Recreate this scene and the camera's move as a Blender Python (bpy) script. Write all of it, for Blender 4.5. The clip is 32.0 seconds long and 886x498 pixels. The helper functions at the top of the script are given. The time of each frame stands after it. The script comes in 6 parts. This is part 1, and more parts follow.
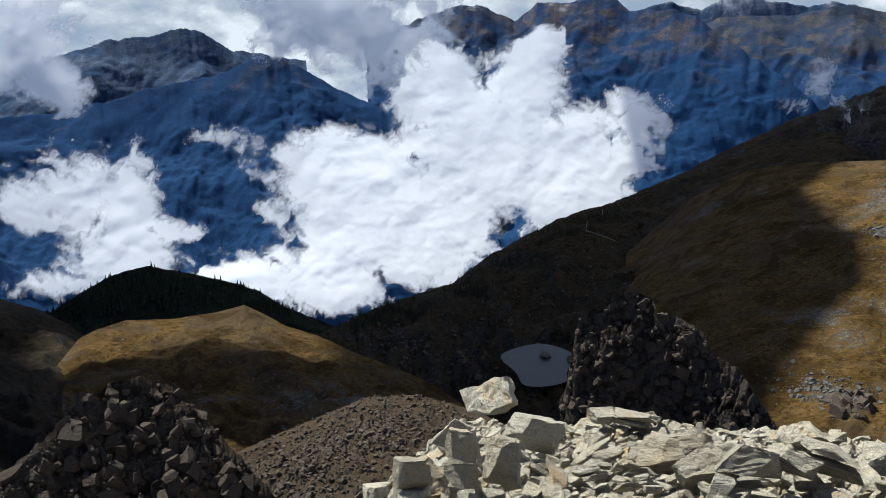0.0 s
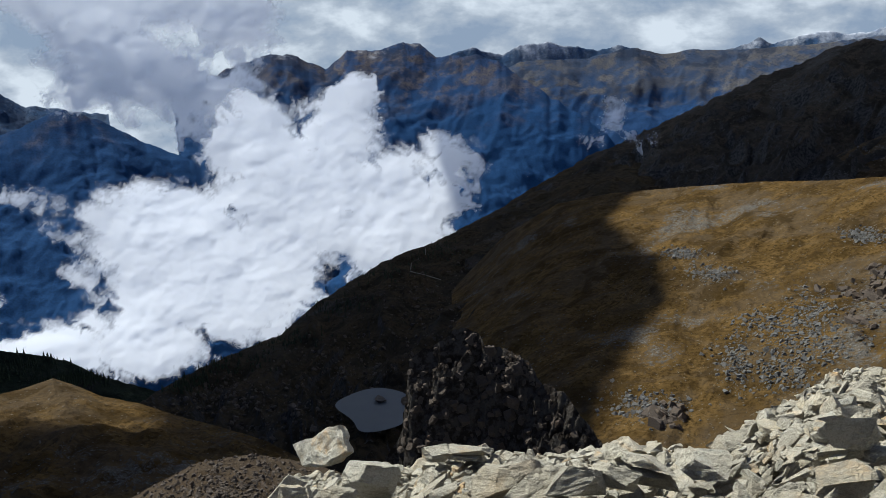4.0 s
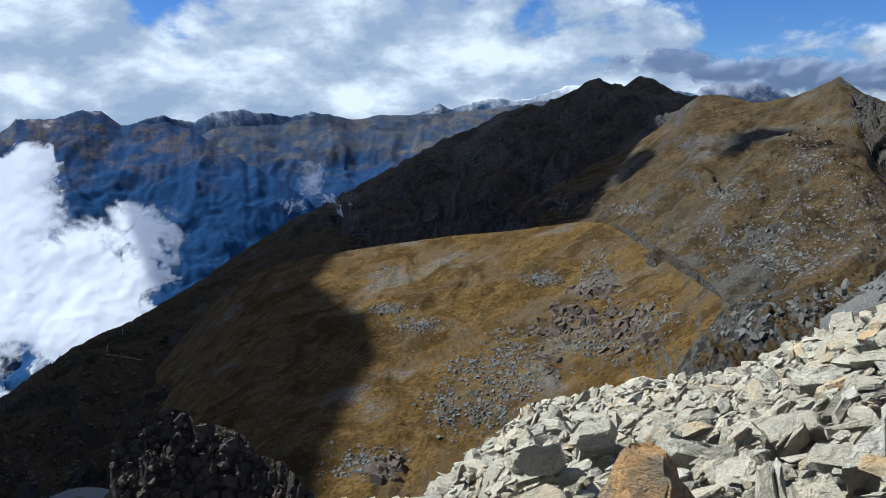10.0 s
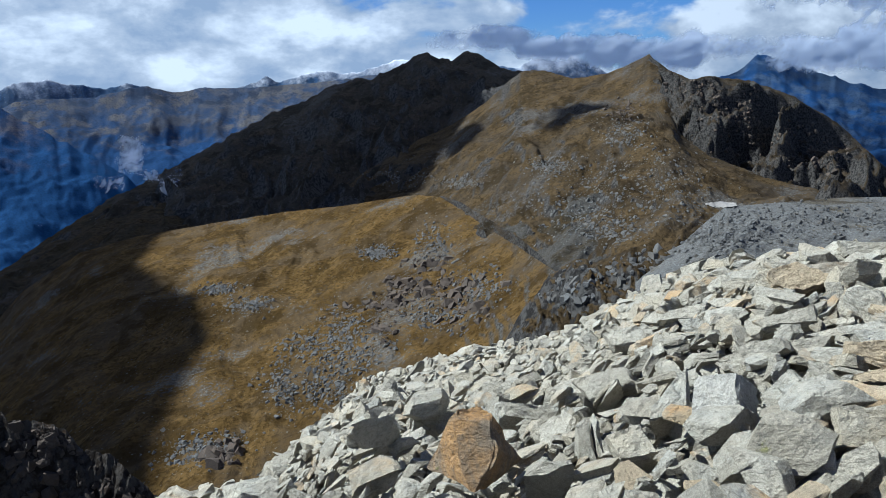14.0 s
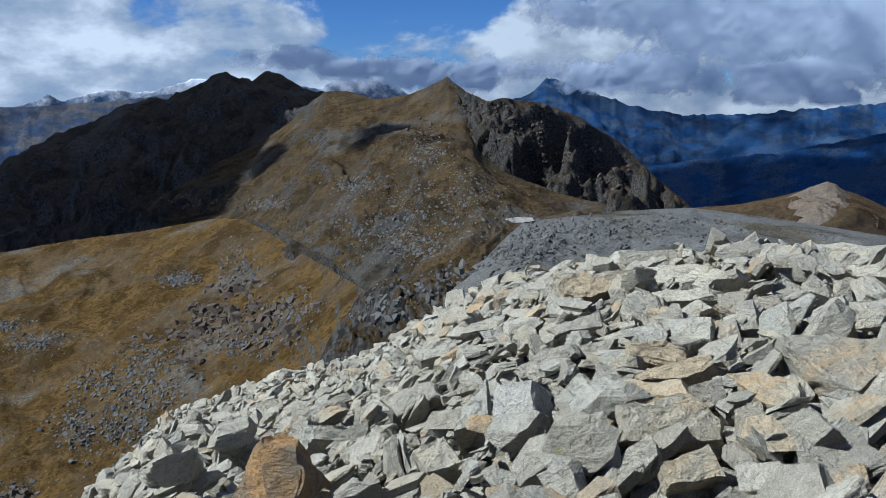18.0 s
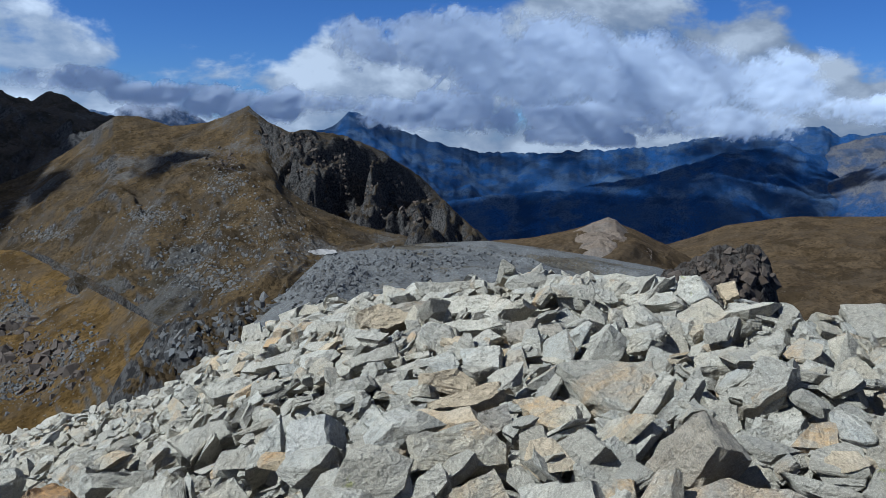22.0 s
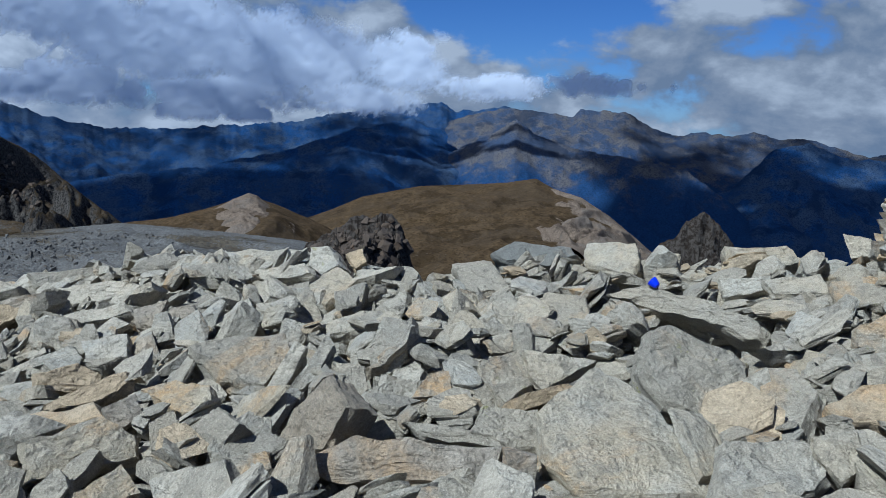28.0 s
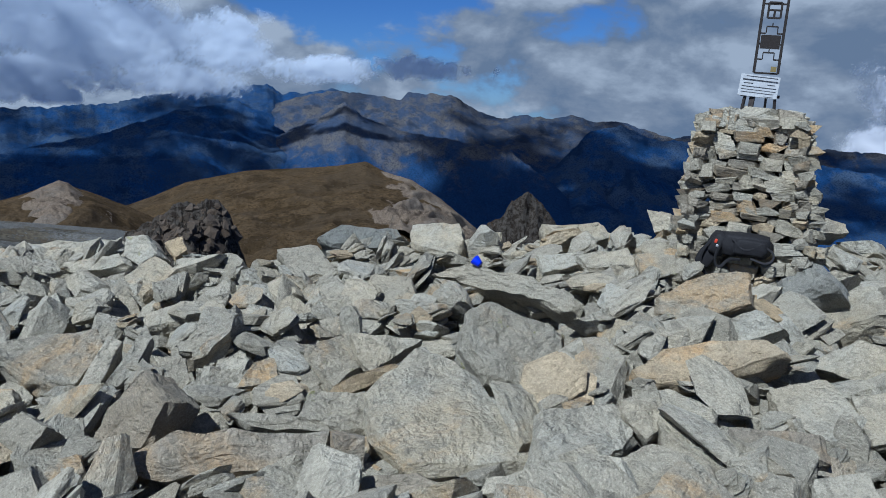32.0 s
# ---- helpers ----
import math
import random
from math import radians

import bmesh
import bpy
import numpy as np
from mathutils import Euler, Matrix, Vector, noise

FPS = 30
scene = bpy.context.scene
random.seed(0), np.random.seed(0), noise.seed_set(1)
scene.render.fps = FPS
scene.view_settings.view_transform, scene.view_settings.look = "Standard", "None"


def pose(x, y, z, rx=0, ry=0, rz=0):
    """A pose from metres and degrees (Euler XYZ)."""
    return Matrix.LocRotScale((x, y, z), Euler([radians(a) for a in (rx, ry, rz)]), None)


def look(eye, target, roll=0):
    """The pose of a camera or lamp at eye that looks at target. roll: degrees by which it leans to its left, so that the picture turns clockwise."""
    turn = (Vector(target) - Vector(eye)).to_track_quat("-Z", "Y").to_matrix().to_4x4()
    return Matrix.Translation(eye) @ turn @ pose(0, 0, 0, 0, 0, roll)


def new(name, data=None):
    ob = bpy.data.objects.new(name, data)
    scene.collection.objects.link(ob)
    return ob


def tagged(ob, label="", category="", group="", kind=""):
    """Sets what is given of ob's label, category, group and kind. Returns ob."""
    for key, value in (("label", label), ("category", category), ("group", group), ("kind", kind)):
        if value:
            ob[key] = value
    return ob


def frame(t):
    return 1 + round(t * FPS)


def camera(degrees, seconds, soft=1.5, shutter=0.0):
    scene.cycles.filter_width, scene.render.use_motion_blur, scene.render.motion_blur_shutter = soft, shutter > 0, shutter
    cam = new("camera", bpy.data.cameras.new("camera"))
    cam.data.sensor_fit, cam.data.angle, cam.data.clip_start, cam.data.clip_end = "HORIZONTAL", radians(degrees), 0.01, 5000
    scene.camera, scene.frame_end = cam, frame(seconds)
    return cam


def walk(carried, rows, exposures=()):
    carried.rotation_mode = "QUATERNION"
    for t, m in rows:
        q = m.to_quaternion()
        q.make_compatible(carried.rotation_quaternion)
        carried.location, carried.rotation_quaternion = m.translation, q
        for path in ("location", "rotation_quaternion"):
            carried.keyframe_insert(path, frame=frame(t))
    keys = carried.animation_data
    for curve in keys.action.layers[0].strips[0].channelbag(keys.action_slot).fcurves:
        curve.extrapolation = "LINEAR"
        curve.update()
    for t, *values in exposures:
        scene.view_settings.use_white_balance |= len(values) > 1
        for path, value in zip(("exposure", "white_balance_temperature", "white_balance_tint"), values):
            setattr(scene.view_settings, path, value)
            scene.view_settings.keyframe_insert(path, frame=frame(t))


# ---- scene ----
from itertools import combinations

cam = camera(56.16, 32.0, soft=0.9)

# seconds, heading (clockwise from the first view), tilt, lean
PATH = [
    (0.0, -0.00, -16.48, 0.63),
    (0.5, 2.26, -16.83, 0.79),
    (1.0, 4.14, -15.91, 0.93),
    (1.5, 5.18, -14.89, 1.12),
    (2.0, 6.75, -14.03, 1.16),
    (2.5, 8.52, -13.65, 1.45),
    (3.0, 9.92, -13.15, 1.66),
    (3.5, 11.29, -13.88, 1.60),
    (5.5, 15.04, -11.78, 0.89),
    (6.0, 16.36, -11.59, 0.88),
    (6.5, 19.89, -11.54, 2.00),
    (7.0, 22.98, -11.47, 1.71),
    (7.5, 24.49, -11.44, 1.58),
    (8.0, 24.49, -10.94, 1.31),
    (8.5, 26.04, -10.50, 1.76),
    (9.0, 29.34, -10.39, 2.34),
    (9.5, 31.19, -9.87, 2.20),
    (10.0, 33.04, -9.81, 1.85),
    (10.5, 34.62, -9.81, 1.45),
    (11.0, 36.20, -9.90, 1.15),
    (11.5, 37.65, -10.07, 0.99),
    (12.0, 39.08, -10.35, 1.08),
    (12.5, 40.30, -10.63, 1.11),
    (13.0, 41.77, -11.06, 0.73),
    (13.5, 43.47, -11.94, 0.85),
    (15.5, 48.77, -10.16, 1.82),
    (16.0, 51.31, -10.24, 1.39),
    (16.5, 53.48, -10.33, 1.41),
    (17.0, 55.48, -10.46, 1.43),
    (17.5, 56.81, -10.59, 1.09),
    (18.0, 58.02, -10.75, 0.80),
    (18.5, 59.93, -10.83, 0.23),
    (19.0, 61.88, -10.74, 0.03),
    (19.5, 61.99, -10.27, -0.93),
    (20.0, 64.22, -9.79, 0.39),
    (20.5, 65.84, -9.47, -0.35),
    (21.0, 69.11, -9.06, -0.23),
    (21.5, 70.45, -9.04, -0.66),
    (22.0, 71.73, -8.46, -1.42),
    (22.5, 73.00, -8.21, -1.50),
    (23.0, 74.53, -8.33, -1.66),
    (23.5, 77.48, -8.68, -1.42),
    (24.0, 80.64, -9.01, -0.97),
    (24.5, 82.50, -9.15, -1.26),
    (25.0, 83.63, -9.36, -1.51),
    (25.5, 85.38, -9.51, -1.72),
    (26.0, 87.97, -8.52, -1.72),
    (26.5, 90.59, -8.11, -1.93),
    (28.5, 97.01, -9.82, -1.96),
    (29.0, 97.10, -9.95, -2.61),
    (29.5, 99.00, -10.19, -2.19),
    (30.0, 100.14, -10.49, -2.49),
    (30.5, 100.11, -10.60, -2.76),
    (31.0, 101.39, -10.03, -2.95),
    (31.5, 104.87, -10.15, -2.27),
    (32.0, 108.01, -10.25, -2.06),
]
ARM = 0.22  # the eye swings round the standing point at this reach


def bearing(az, el, r=1.0):
    """The place at slant distance r in the direction of heading az and height el, in degrees."""
    e, a = radians(el), radians(az)
    return Vector((r * math.sin(a) * math.cos(e), r * math.cos(a) * math.cos(e), r * math.sin(e)))


def view(az, el, lean):
    eye = bearing(az, 0, ARM)
    return look(eye, eye + bearing(az, el), -lean)


EXPOSURES = [(0, 0.72, 6350, 6), (3, 0.52, 6250, 6), (6, 0.5, 6150, 6), (9, 0.78, 5950, 6), (12, 0.82, 5600, 5), (17, 0.52, 5500, 6), (22, 0.42, 5350, 7), (27, 0.3, 5300, 7), (32, 0.14, 5300, 7)]
walk(cam, [(t, view(a, e, l)) for t, a, e, l in PATH], EXPOSURES)

# ---- light ----
SUN_AZ, SUN_EL = -38.0, 49.0
SUNWARD = bearing(SUN_AZ, SUN_EL)
sun = new("sun", bpy.data.lights.new("sun", "SUN"))
sun.data.energy, sun.data.angle, sun.data.color = 5.4, radians(0.55), (1.0, 0.965, 0.905)
sun.matrix_world = look(SUNWARD * 100, (0, 0, 0))


class Nodes:
    """Short hand for building a node tree."""

    def __init__(self, tree):
        self.tree = tree
        tree.nodes.clear()

    def add(self, kind, inputs=None, operation=None, clamp=False, kind_of_data=None, smooth=False, feature=None, attribute=None):
        n = self.tree.nodes.new(kind)
        if operation:
            n.operation = operation
        if clamp:
            n.use_clamp = True
        if kind_of_data:
            n.data_type = kind_of_data
        if smooth:
            n.interpolation_type = "SMOOTHSTEP"
        if feature:
            n.feature = feature
        if attribute:
            n.attribute_name, n.attribute_type = attribute, "GEOMETRY"
        for k, v in (inputs or {}).items():
            if isinstance(v, bpy.types.NodeSocket):
                self.tree.links.new(v, n.inputs[k])
            else:
                n.inputs[k].default_value = v
        return n

    def noise(self, vec, scale, detail=5, rough=0.55, distortion=0.0):
        return self.add("ShaderNodeTexNoise", {"Vector": vec, "Scale": scale, "Detail": detail, "Roughness": rough, "Distortion": distortion}).outputs["Fac"]

    def math(self, op, a, b=0.0, clamp=False):
        return self.add("ShaderNodeMath", {0: a, 1: b}, operation=op, clamp=clamp).outputs[0]

    def span(self, v, lo, hi, a=0.0, b=1.0):
        return self.add("ShaderNodeMapRange", {0: v, 1: lo, 2: hi, 3: a, 4: b}, smooth=True).outputs[0]

    def mix(self, f, a, b):
        n = self.add("ShaderNodeMix", kind_of_data="RGBA")
        for k, v in ((0, f), (6, a), (7, b)):
            if isinstance(v, bpy.types.NodeSocket):
                self.tree.links.new(v, n.inputs[k])
            else:
                n.inputs[k].default_value = v if k == 0 or len(v) == 4 else (*v, 1)
        return n.outputs[2]

    def ramp(self, f, *stops):
        n = self.add("ShaderNodeValToRGB", {0: f})
        e = n.color_ramp.elements
        while len(e) < len(stops):
            e.new(0.5)
        for s, (p, c) in zip(e, stops):
            s.position, s.color = p, (*c, 1)
        return n.outputs[0]

    def scaled(self, vec, s):
        return self.add("ShaderNodeMapping", {"Vector": vec, "Scale": s}).outputs[0]


world = bpy.data.worlds.new("world")
world.use_nodes = True
scene.world = world
w = Nodes(world.node_tree)
sky = w.add("ShaderNodeTexSky")
sky.sky_type, sky.sun_disc, sky.sun_elevation, sky.sun_rotation = "NISHITA", False, radians(SUN_EL), radians(SUN_AZ)
sky.altitude, sky.air_density, sky.dust_density, sky.ozone_density = 2900, 1.0, 0.4, 2.0
ray = w.add("ShaderNodeTexCoord").outputs["Generated"]
xyz = w.add("ShaderNodeSeparateXYZ", {0: ray})
puffs = w.scaled(ray, (1.0, 1.0, 1.8))
above = w.add("ShaderNodeVectorMath", {0: puffs, 1: (-0.012, 0.016, 0.06)}, operation="ADD").outputs[0]
body, top = w.noise(puffs, 7.0, 9, 0.56, 0.15), w.noise(above, 7.0, 9, 0.56, 0.15)
cover = w.noise(ray, 1.9, 2, 0.5)
dense = w.math("ADD", w.math("MULTIPLY", cover, 0.6), w.math("MULTIPLY", body, 0.55))
low = w.span(xyz.outputs[2], 0.26, 0.02, -0.14, 0.17)
turn = w.add("ShaderNodeVectorMath", {0: ray, 1: (0.6, -0.8, 0.0)}, operation="DOT_PRODUCT").outputs["Value"]
side = w.math("MULTIPLY", turn, -0.11)
gap = 0.0
for az, el, near, far, much in ((55, 6.8, 0.998, 0.988, 0.105), (101, 9.5, 0.9975, 0.988, 0.1), (17, 5.5, 0.999, 0.996, 0.08)):
    toward = w.add("ShaderNodeVectorMath", {0: ray, 1: tuple(bearing(az, el))}, operation="DOT_PRODUCT").outputs["Value"]
    gap = w.math("ADD", gap, w.span(toward, far, near, 0.0, much))
cloudy = w.span(w.math("SUBTRACT", w.math("ADD", w.math("ADD", dense, side), low), gap), 0.56, 0.63)
relief = w.math("ADD", w.math("MULTIPLY", w.math("SUBTRACT", body, top), 3.4), w.math("MULTIPLY", w.noise(puffs, 16, 6, 0.6), 0.35))
lit = w.ramp(w.math("ADD", relief, 0.3), (0.12, (4.9, 6.2, 8.3)), (0.5, (7.4, 8.4, 10.0)), (0.95, (12.2, 13.2, 14.6)))
thin = w.span(turn, -0.3, 0.75, 1.5, 1.02)
lit = w.add("ShaderNodeVectorMath", {0: lit, 3: thin}, operation="SCALE").outputs[0]
blue = w.mix(1.0, sky.outputs[0], (0.82, 1.24, 2.0, 1))
w.tree.nodes[-1].blend_type = "MULTIPLY"
w.add("ShaderNodeOutputWorld", {0: w.add("ShaderNodeBackground", {"Color": w.mix(cloudy, blue, lit), "Strength": 0.027}).outputs[0]})

# ---- shaping tools ----


def hash01(*ints):
    h = np.zeros(np.broadcast(*ints).shape, dtype=np.uint64)
    for k, i in zip((374761393, 668265263, 2147483647, 1274126177), ints):
        h = (h ^ (np.asarray(i).astype(np.int64).astype(np.uint64) * np.uint64(k))) * np.uint64(0x9E3779B97F4A7C15)
        h ^= h >> np.uint64(29)
    return (h >> np.uint64(40)).astype(np.float64) / float(1 << 24)


def vnoise(x, y, z=0.0, seed=0):
    """Smooth value noise, -1 to 1."""
    x, y, z = np.broadcast_arrays(np.asarray(x, float), np.asarray(y, float), np.asarray(z, float))
    i, j, k = np.floor(x), np.floor(y), np.floor(z)
    f = [a - b for a, b in ((x, i), (y, j), (z, k))]
    u, v, t = [a * a * a * (a * (a * 6 - 15) + 10) for a in f]
    out = 0
    for a in (0, 1):
        for b in (0, 1):
            for c in (0, 1):
                out = out + hash01(i + a, j + b, k + c, np.full(x.shape, seed)) * (u if a else 1 - u) * (v if b else 1 - v) * (t if c else 1 - t)
    return out * 2 - 1


def fbm(x, y, z=0.0, octaves=5, gain=0.5, seed=0, ridged=False):
    s, amp, tot = 0, 1.0, 0
    for o in range(octaves):
        n = vnoise(np.asarray(x) * 2 ** o, np.asarray(y) * 2 ** o, np.asarray(z) * 2 ** o, seed + o)
        s = s + amp * ((1 - 2 * np.abs(n)) if ridged else n)
        tot += amp
        amp *= gain
    return s / tot


def grid_mesh(name, pts, material, smooth=True, keep=None):
    """A mesh from an array of points (rows, columns, 3)."""
    h, wd = pts.shape[:2]
    idx = np.arange(h * wd).reshape(h, wd)
    quads = np.stack([idx[:-1, :-1], idx[:-1, 1:], idx[1:, 1:], idx[1:, :-1]], -1).reshape(-1, 4)
    if keep is not None:
        quads = quads[keep.reshape(-1)[quads].any(1)]
    me = bpy.data.meshes.new(name)
    me.from_pydata(pts.reshape(-1, 3), [], quads)
    if smooth:
        me.shade_smooth()
    me.materials.append(material)
    return me


def sph(az, el, r):
    """Arrays of places; r is the level distance."""
    a = np.radians(az)
    return np.stack([r * np.sin(a), r * np.cos(a), r * np.tan(np.radians(el))], -1)


def landform(name, material, crest, foot, back=(1.25, -0.35), shape=1.0, lumps=(100, 6), gully=(100, 8), edge=0.12, seed=0, jag=0.0, smooth=True, sharp=False, dense=9.0):
    """A hill or ridge. crest: (heading, height, distance) along its skyline; foot: (heading, distance, z) of its near foot.
    back: how far behind the crest, and how steeply, it falls. lumps, gully: width and height in metres of its relief. dense: columns a degree."""
    c, f = np.array(crest, float), np.array(foot, float)
    cols = int(np.clip((c[-1, 0] - c[0, 0]) * dense, 120, 420))
    az = np.linspace(c[0, 0], c[-1, 0], cols)
    el, rc = np.interp(az, c[:, 0], c[:, 1]), np.interp(az, c[:, 0], c[:, 2])
    el = el + jag * 0.8 * fbm(az * 1.6, az * 0 + seed, 0, 6, 0.6, seed)
    zc = rc * np.tan(np.radians(el))
    rf, zf = np.interp(az, f[:, 0], f[:, 1]), np.interp(az, f[:, 0], f[:, 2])
    drop = float(np.max(el) - np.degrees(np.arctan2(np.min(zf), np.mean(rf))))
    rows = int(np.clip(drop * dense, 90, 210))
    v = np.linspace(0, 1, rows)[:, None] ** 0.8
    r = rf + (rc - rf) * v
    wide = np.ones(61) / 61
    zs = np.convolve(np.pad(zc, 30, mode="edge"), wide, mode="valid")
    z = zf + (zs - zf) * v ** shape + (zc - zs) * v ** (2.5 if edge > 0.2 else 5)
    vb = np.linspace(0.04, 1, 14)[:, None]
    rb = rc * (1 + (back[0] - 1) * vb)
    zb = zc + (rb - rc) * back[1] * vb ** 0.6
    r, z = np.vstack([r, rb]), np.vstack([z, zb])
    a = np.radians(np.broadcast_to(az, r.shape))
    x, y = r * np.sin(a), r * np.cos(a)
    weight = np.vstack([edge * np.clip((1 - v) * 12, 0, 1) + (1 - edge) * np.clip((1 - v) * 4, 0, 1) ** 0.8 * np.clip(v * 8 + 0.3, 0, 1) + 0 * rc, edge * vb + 0 * rc])
    relief = fbm(x / lumps[0], y / lumps[0], z / lumps[0], 7, 0.56, seed, ridged=sharp)
    relief = lumps[1] * (relief - relief.mean())
    g, wander = gully[0], fbm(x / gully[0] * 0.35, y / gully[0] * 0.35, 0, 4, 0.5, seed + 20)
    across, along = a * float(np.mean(rc)) / g + 1.4 * wander, r / g * 0.5 + 1.3 * wander
    cut = fbm(across, along, 0, 7, 0.55, seed + 40, ridged=True)
    relief = relief + gully[1] * (cut - cut.mean())
    # nothing in front of or behind the skyline stands above it
    limit = r * np.tan(np.radians(el)) - np.abs(rc - r) * 0.006
    pts = np.stack([x, y, np.minimum(z + relief * weight, limit)], -1)
    return new(name, grid_mesh(name, pts, material, smooth))


def drape(obs, az, el):
    """Where the sight line in that direction meets the nearest of the landforms."""
    way, best = bearing(az, el), None
    for ob in obs:
        hit, p, nrm, i = ob.ray_cast((0, 0, 0), way)
        if hit and (best is None or p.length < best[0].length):
            best = (p, nrm)
    return best


def part(name, bm, material, parent, label=""):
    me = bpy.data.meshes.new(name)
    bm.to_mesh(me)
    bm.free()
    me.materials.append(material)
    ob = new(name, me)
    ob.parent = parent
    if label:
        ob["label"] = label
    return ob

# ---- materials ----


def material(name):
    m = bpy.data.materials.new(name)
    m.use_nodes = True
    return m, Nodes(m.node_tree)


def finish(n, color, rough=0.9, bump=None, strength=0.4, distance=1.0, **extra):
    ins = {"Base Color": color, "Roughness": rough, "Specular IOR Level": 0.25}
    if bump is not None:
        ins["Normal"] = n.add("ShaderNodeBump", {"Height": bump, "Strength": strength, "Distance": distance}).outputs[0]
    ins.update(extra)
    b = n.add("ShaderNodeBsdfPrincipled", ins)
    n.add("ShaderNodeOutputMaterial", {0: b.outputs[0]})


def terrain(name, size, turf, dry, stone, dark, scree=0.5, steep=(0.75, 0.5), fine=30.0, snow=None, wood=None):
    """Mountain ground: two tones of turf, loose grey stone in streaks, dark rock where it is steep. size: metres of the broad pattern."""
    m, n = material(name)
    p = n.add("ShaderNodeTexCoord").outputs["Object"]
    big, mid = n.noise(p, 1 / size, 4, 0.6), n.noise(p, 5 / size, 6, 0.65)
    small = n.noise(p, fine / size, 8, 0.7)
    grass = n.mix(n.span(mid, 0.42, 0.58), turf, dry)
    grass = n.mix(n.span(small, 0.47, 0.6, 0, 0.75), grass, [c * 0.4 for c in turf])
    drab = [0.5 * t + 0.22 * k for t, k in zip(turf, stone)]
    grass = n.mix(n.math("MULTIPLY", n.span(n.noise(p, 1.7 / size, 5, 0.62, 0.7), 0.45, 0.62), 0.5), grass, drab)
    grass = n.mix(n.math("MULTIPLY", n.span(n.noise(p, 2.6 / size, 5, 0.62, 0.4), 0.52, 0.6), 0.7), grass, [c * 0.45 for c in turf])
    # loose stones: speckled where the broad mask allows
    speck = n.add("ShaderNodeTexVoronoi", {"Vector": p, "Scale": fine * 2.2 / size}, feature="F1")
    spots = n.span(speck.outputs["Distance"], 0.5, 0.25)
    mask = n.span(n.math("ADD", big, n.math("MULTIPLY", small, 0.5)), 0.98 - scree * 0.4, 1.06 - scree * 0.4)
    grey = n.mix(n.math("MULTIPLY", speck.outputs["Color"], 1.0), [c * 0.35 for c in stone], stone)
    ground = n.mix(n.math("MULTIPLY", mask, n.span(spots, 0, 1, 0.55, 1.0)), grass, grey)
    lone = n.math("MULTIPLY", n.span(n.noise(p, 1.3 * fine / size, 3, 0.5), 0.66, 0.7), 0.6)
    ground = n.mix(lone, ground, stone)
    nz = n.add("ShaderNodeSeparateXYZ", {0: n.add("ShaderNodeNewGeometry").outputs["Normal"]}).outputs[2]
    cliff = n.span(n.math("ADD", nz, n.math("MULTIPLY", n.math("SUBTRACT", small, 0.5), 0.5)), steep[0], steep[1])
    color = n.mix(cliff, ground, n.mix(n.span(small, 0.42, 0.58), dark, [c * 0.6 for c in stone]))
    if wood:
        deep = n.add("ShaderNodeSeparateXYZ", {0: p}).outputs[2]
        color = n.mix(n.span(n.math("ADD", deep, n.math("MULTIPLY", n.math("SUBTRACT", mid, 0.5), 500)), wood[1], wood[0]), color, n.mix(n.span(small, 0.35, 0.7), wood[2], [c * 0.55 for c in wood[2]]))
    if snow:
        high = n.add("ShaderNodeSeparateXYZ", {0: p}).outputs[2]
        color = n.mix(n.span(n.math("ADD", high, n.math("MULTIPLY", n.math("SUBTRACT", mid, 0.5), 420)), snow[0], snow[1]), color, (0.6, 0.64, 0.7))
    finish(n, color, 0.95, n.math("ADD", small, n.math("MULTIPLY", mid, 1.5)), 1.0, min(size / fine * 0.6, 2.2), **{"Specular IOR Level": 0.02})
    return m


GOLD = terrain("golden_turf", 90, (0.063, 0.0385, 0.0125), (0.098, 0.061, 0.021), (0.14, 0.137, 0.125), (0.032, 0.029, 0.023), 0.38)
HILLTURF = terrain("tawny_turf", 70, (0.057, 0.039, 0.02), (0.08, 0.055, 0.029), (0.095, 0.083, 0.066), (0.018, 0.014, 0.01), 0.2)
BROWN = terrain("brown_turf", 120, (0.043, 0.03, 0.015), (0.07, 0.048, 0.023), (0.115, 0.11, 0.1), (0.02, 0.0185, 0.017), 0.42, (0.8, 0.58))
DARKTURF = terrain("dark_turf", 150, (0.03, 0.0235, 0.014), (0.046, 0.034, 0.019), (0.075, 0.072, 0.066), (0.019, 0.018, 0.017), 0.35)
PEAKROCK = terrain("dark_peak_rock", 160, (0.034, 0.03, 0.024), (0.05, 0.041, 0.031), (0.095, 0.093, 0.088), (0.02, 0.02, 0.021), 0.4, (0.82, 0.6))
SCREE = terrain("grey_scree", 40, (0.07, 0.058, 0.04), (0.1, 0.088, 0.065), (0.185, 0.19, 0.186), (0.07, 0.068, 0.062), 0.9)
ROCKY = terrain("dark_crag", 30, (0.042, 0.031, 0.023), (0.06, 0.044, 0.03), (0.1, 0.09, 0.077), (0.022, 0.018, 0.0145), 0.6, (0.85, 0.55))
RUBBLE = terrain("moraine", 25, (0.032, 0.022, 0.013), (0.045, 0.031, 0.018), (0.08, 0.061, 0.042), (0.016, 0.012, 0.0085), 0.9)
CRAGFACE = terrain("crag_face_rock", 60, (0.03, 0.0225, 0.013), (0.046, 0.034, 0.021), (0.1, 0.094, 0.084), (0.014, 0.0135, 0.013), 0.5, (0.86, 0.6))
SPUR = terrain("stony_turf", 60, (0.03, 0.023, 0.013), (0.044, 0.035, 0.022), (0.092, 0.09, 0.083), (0.017, 0.016, 0.0135), 0.75)
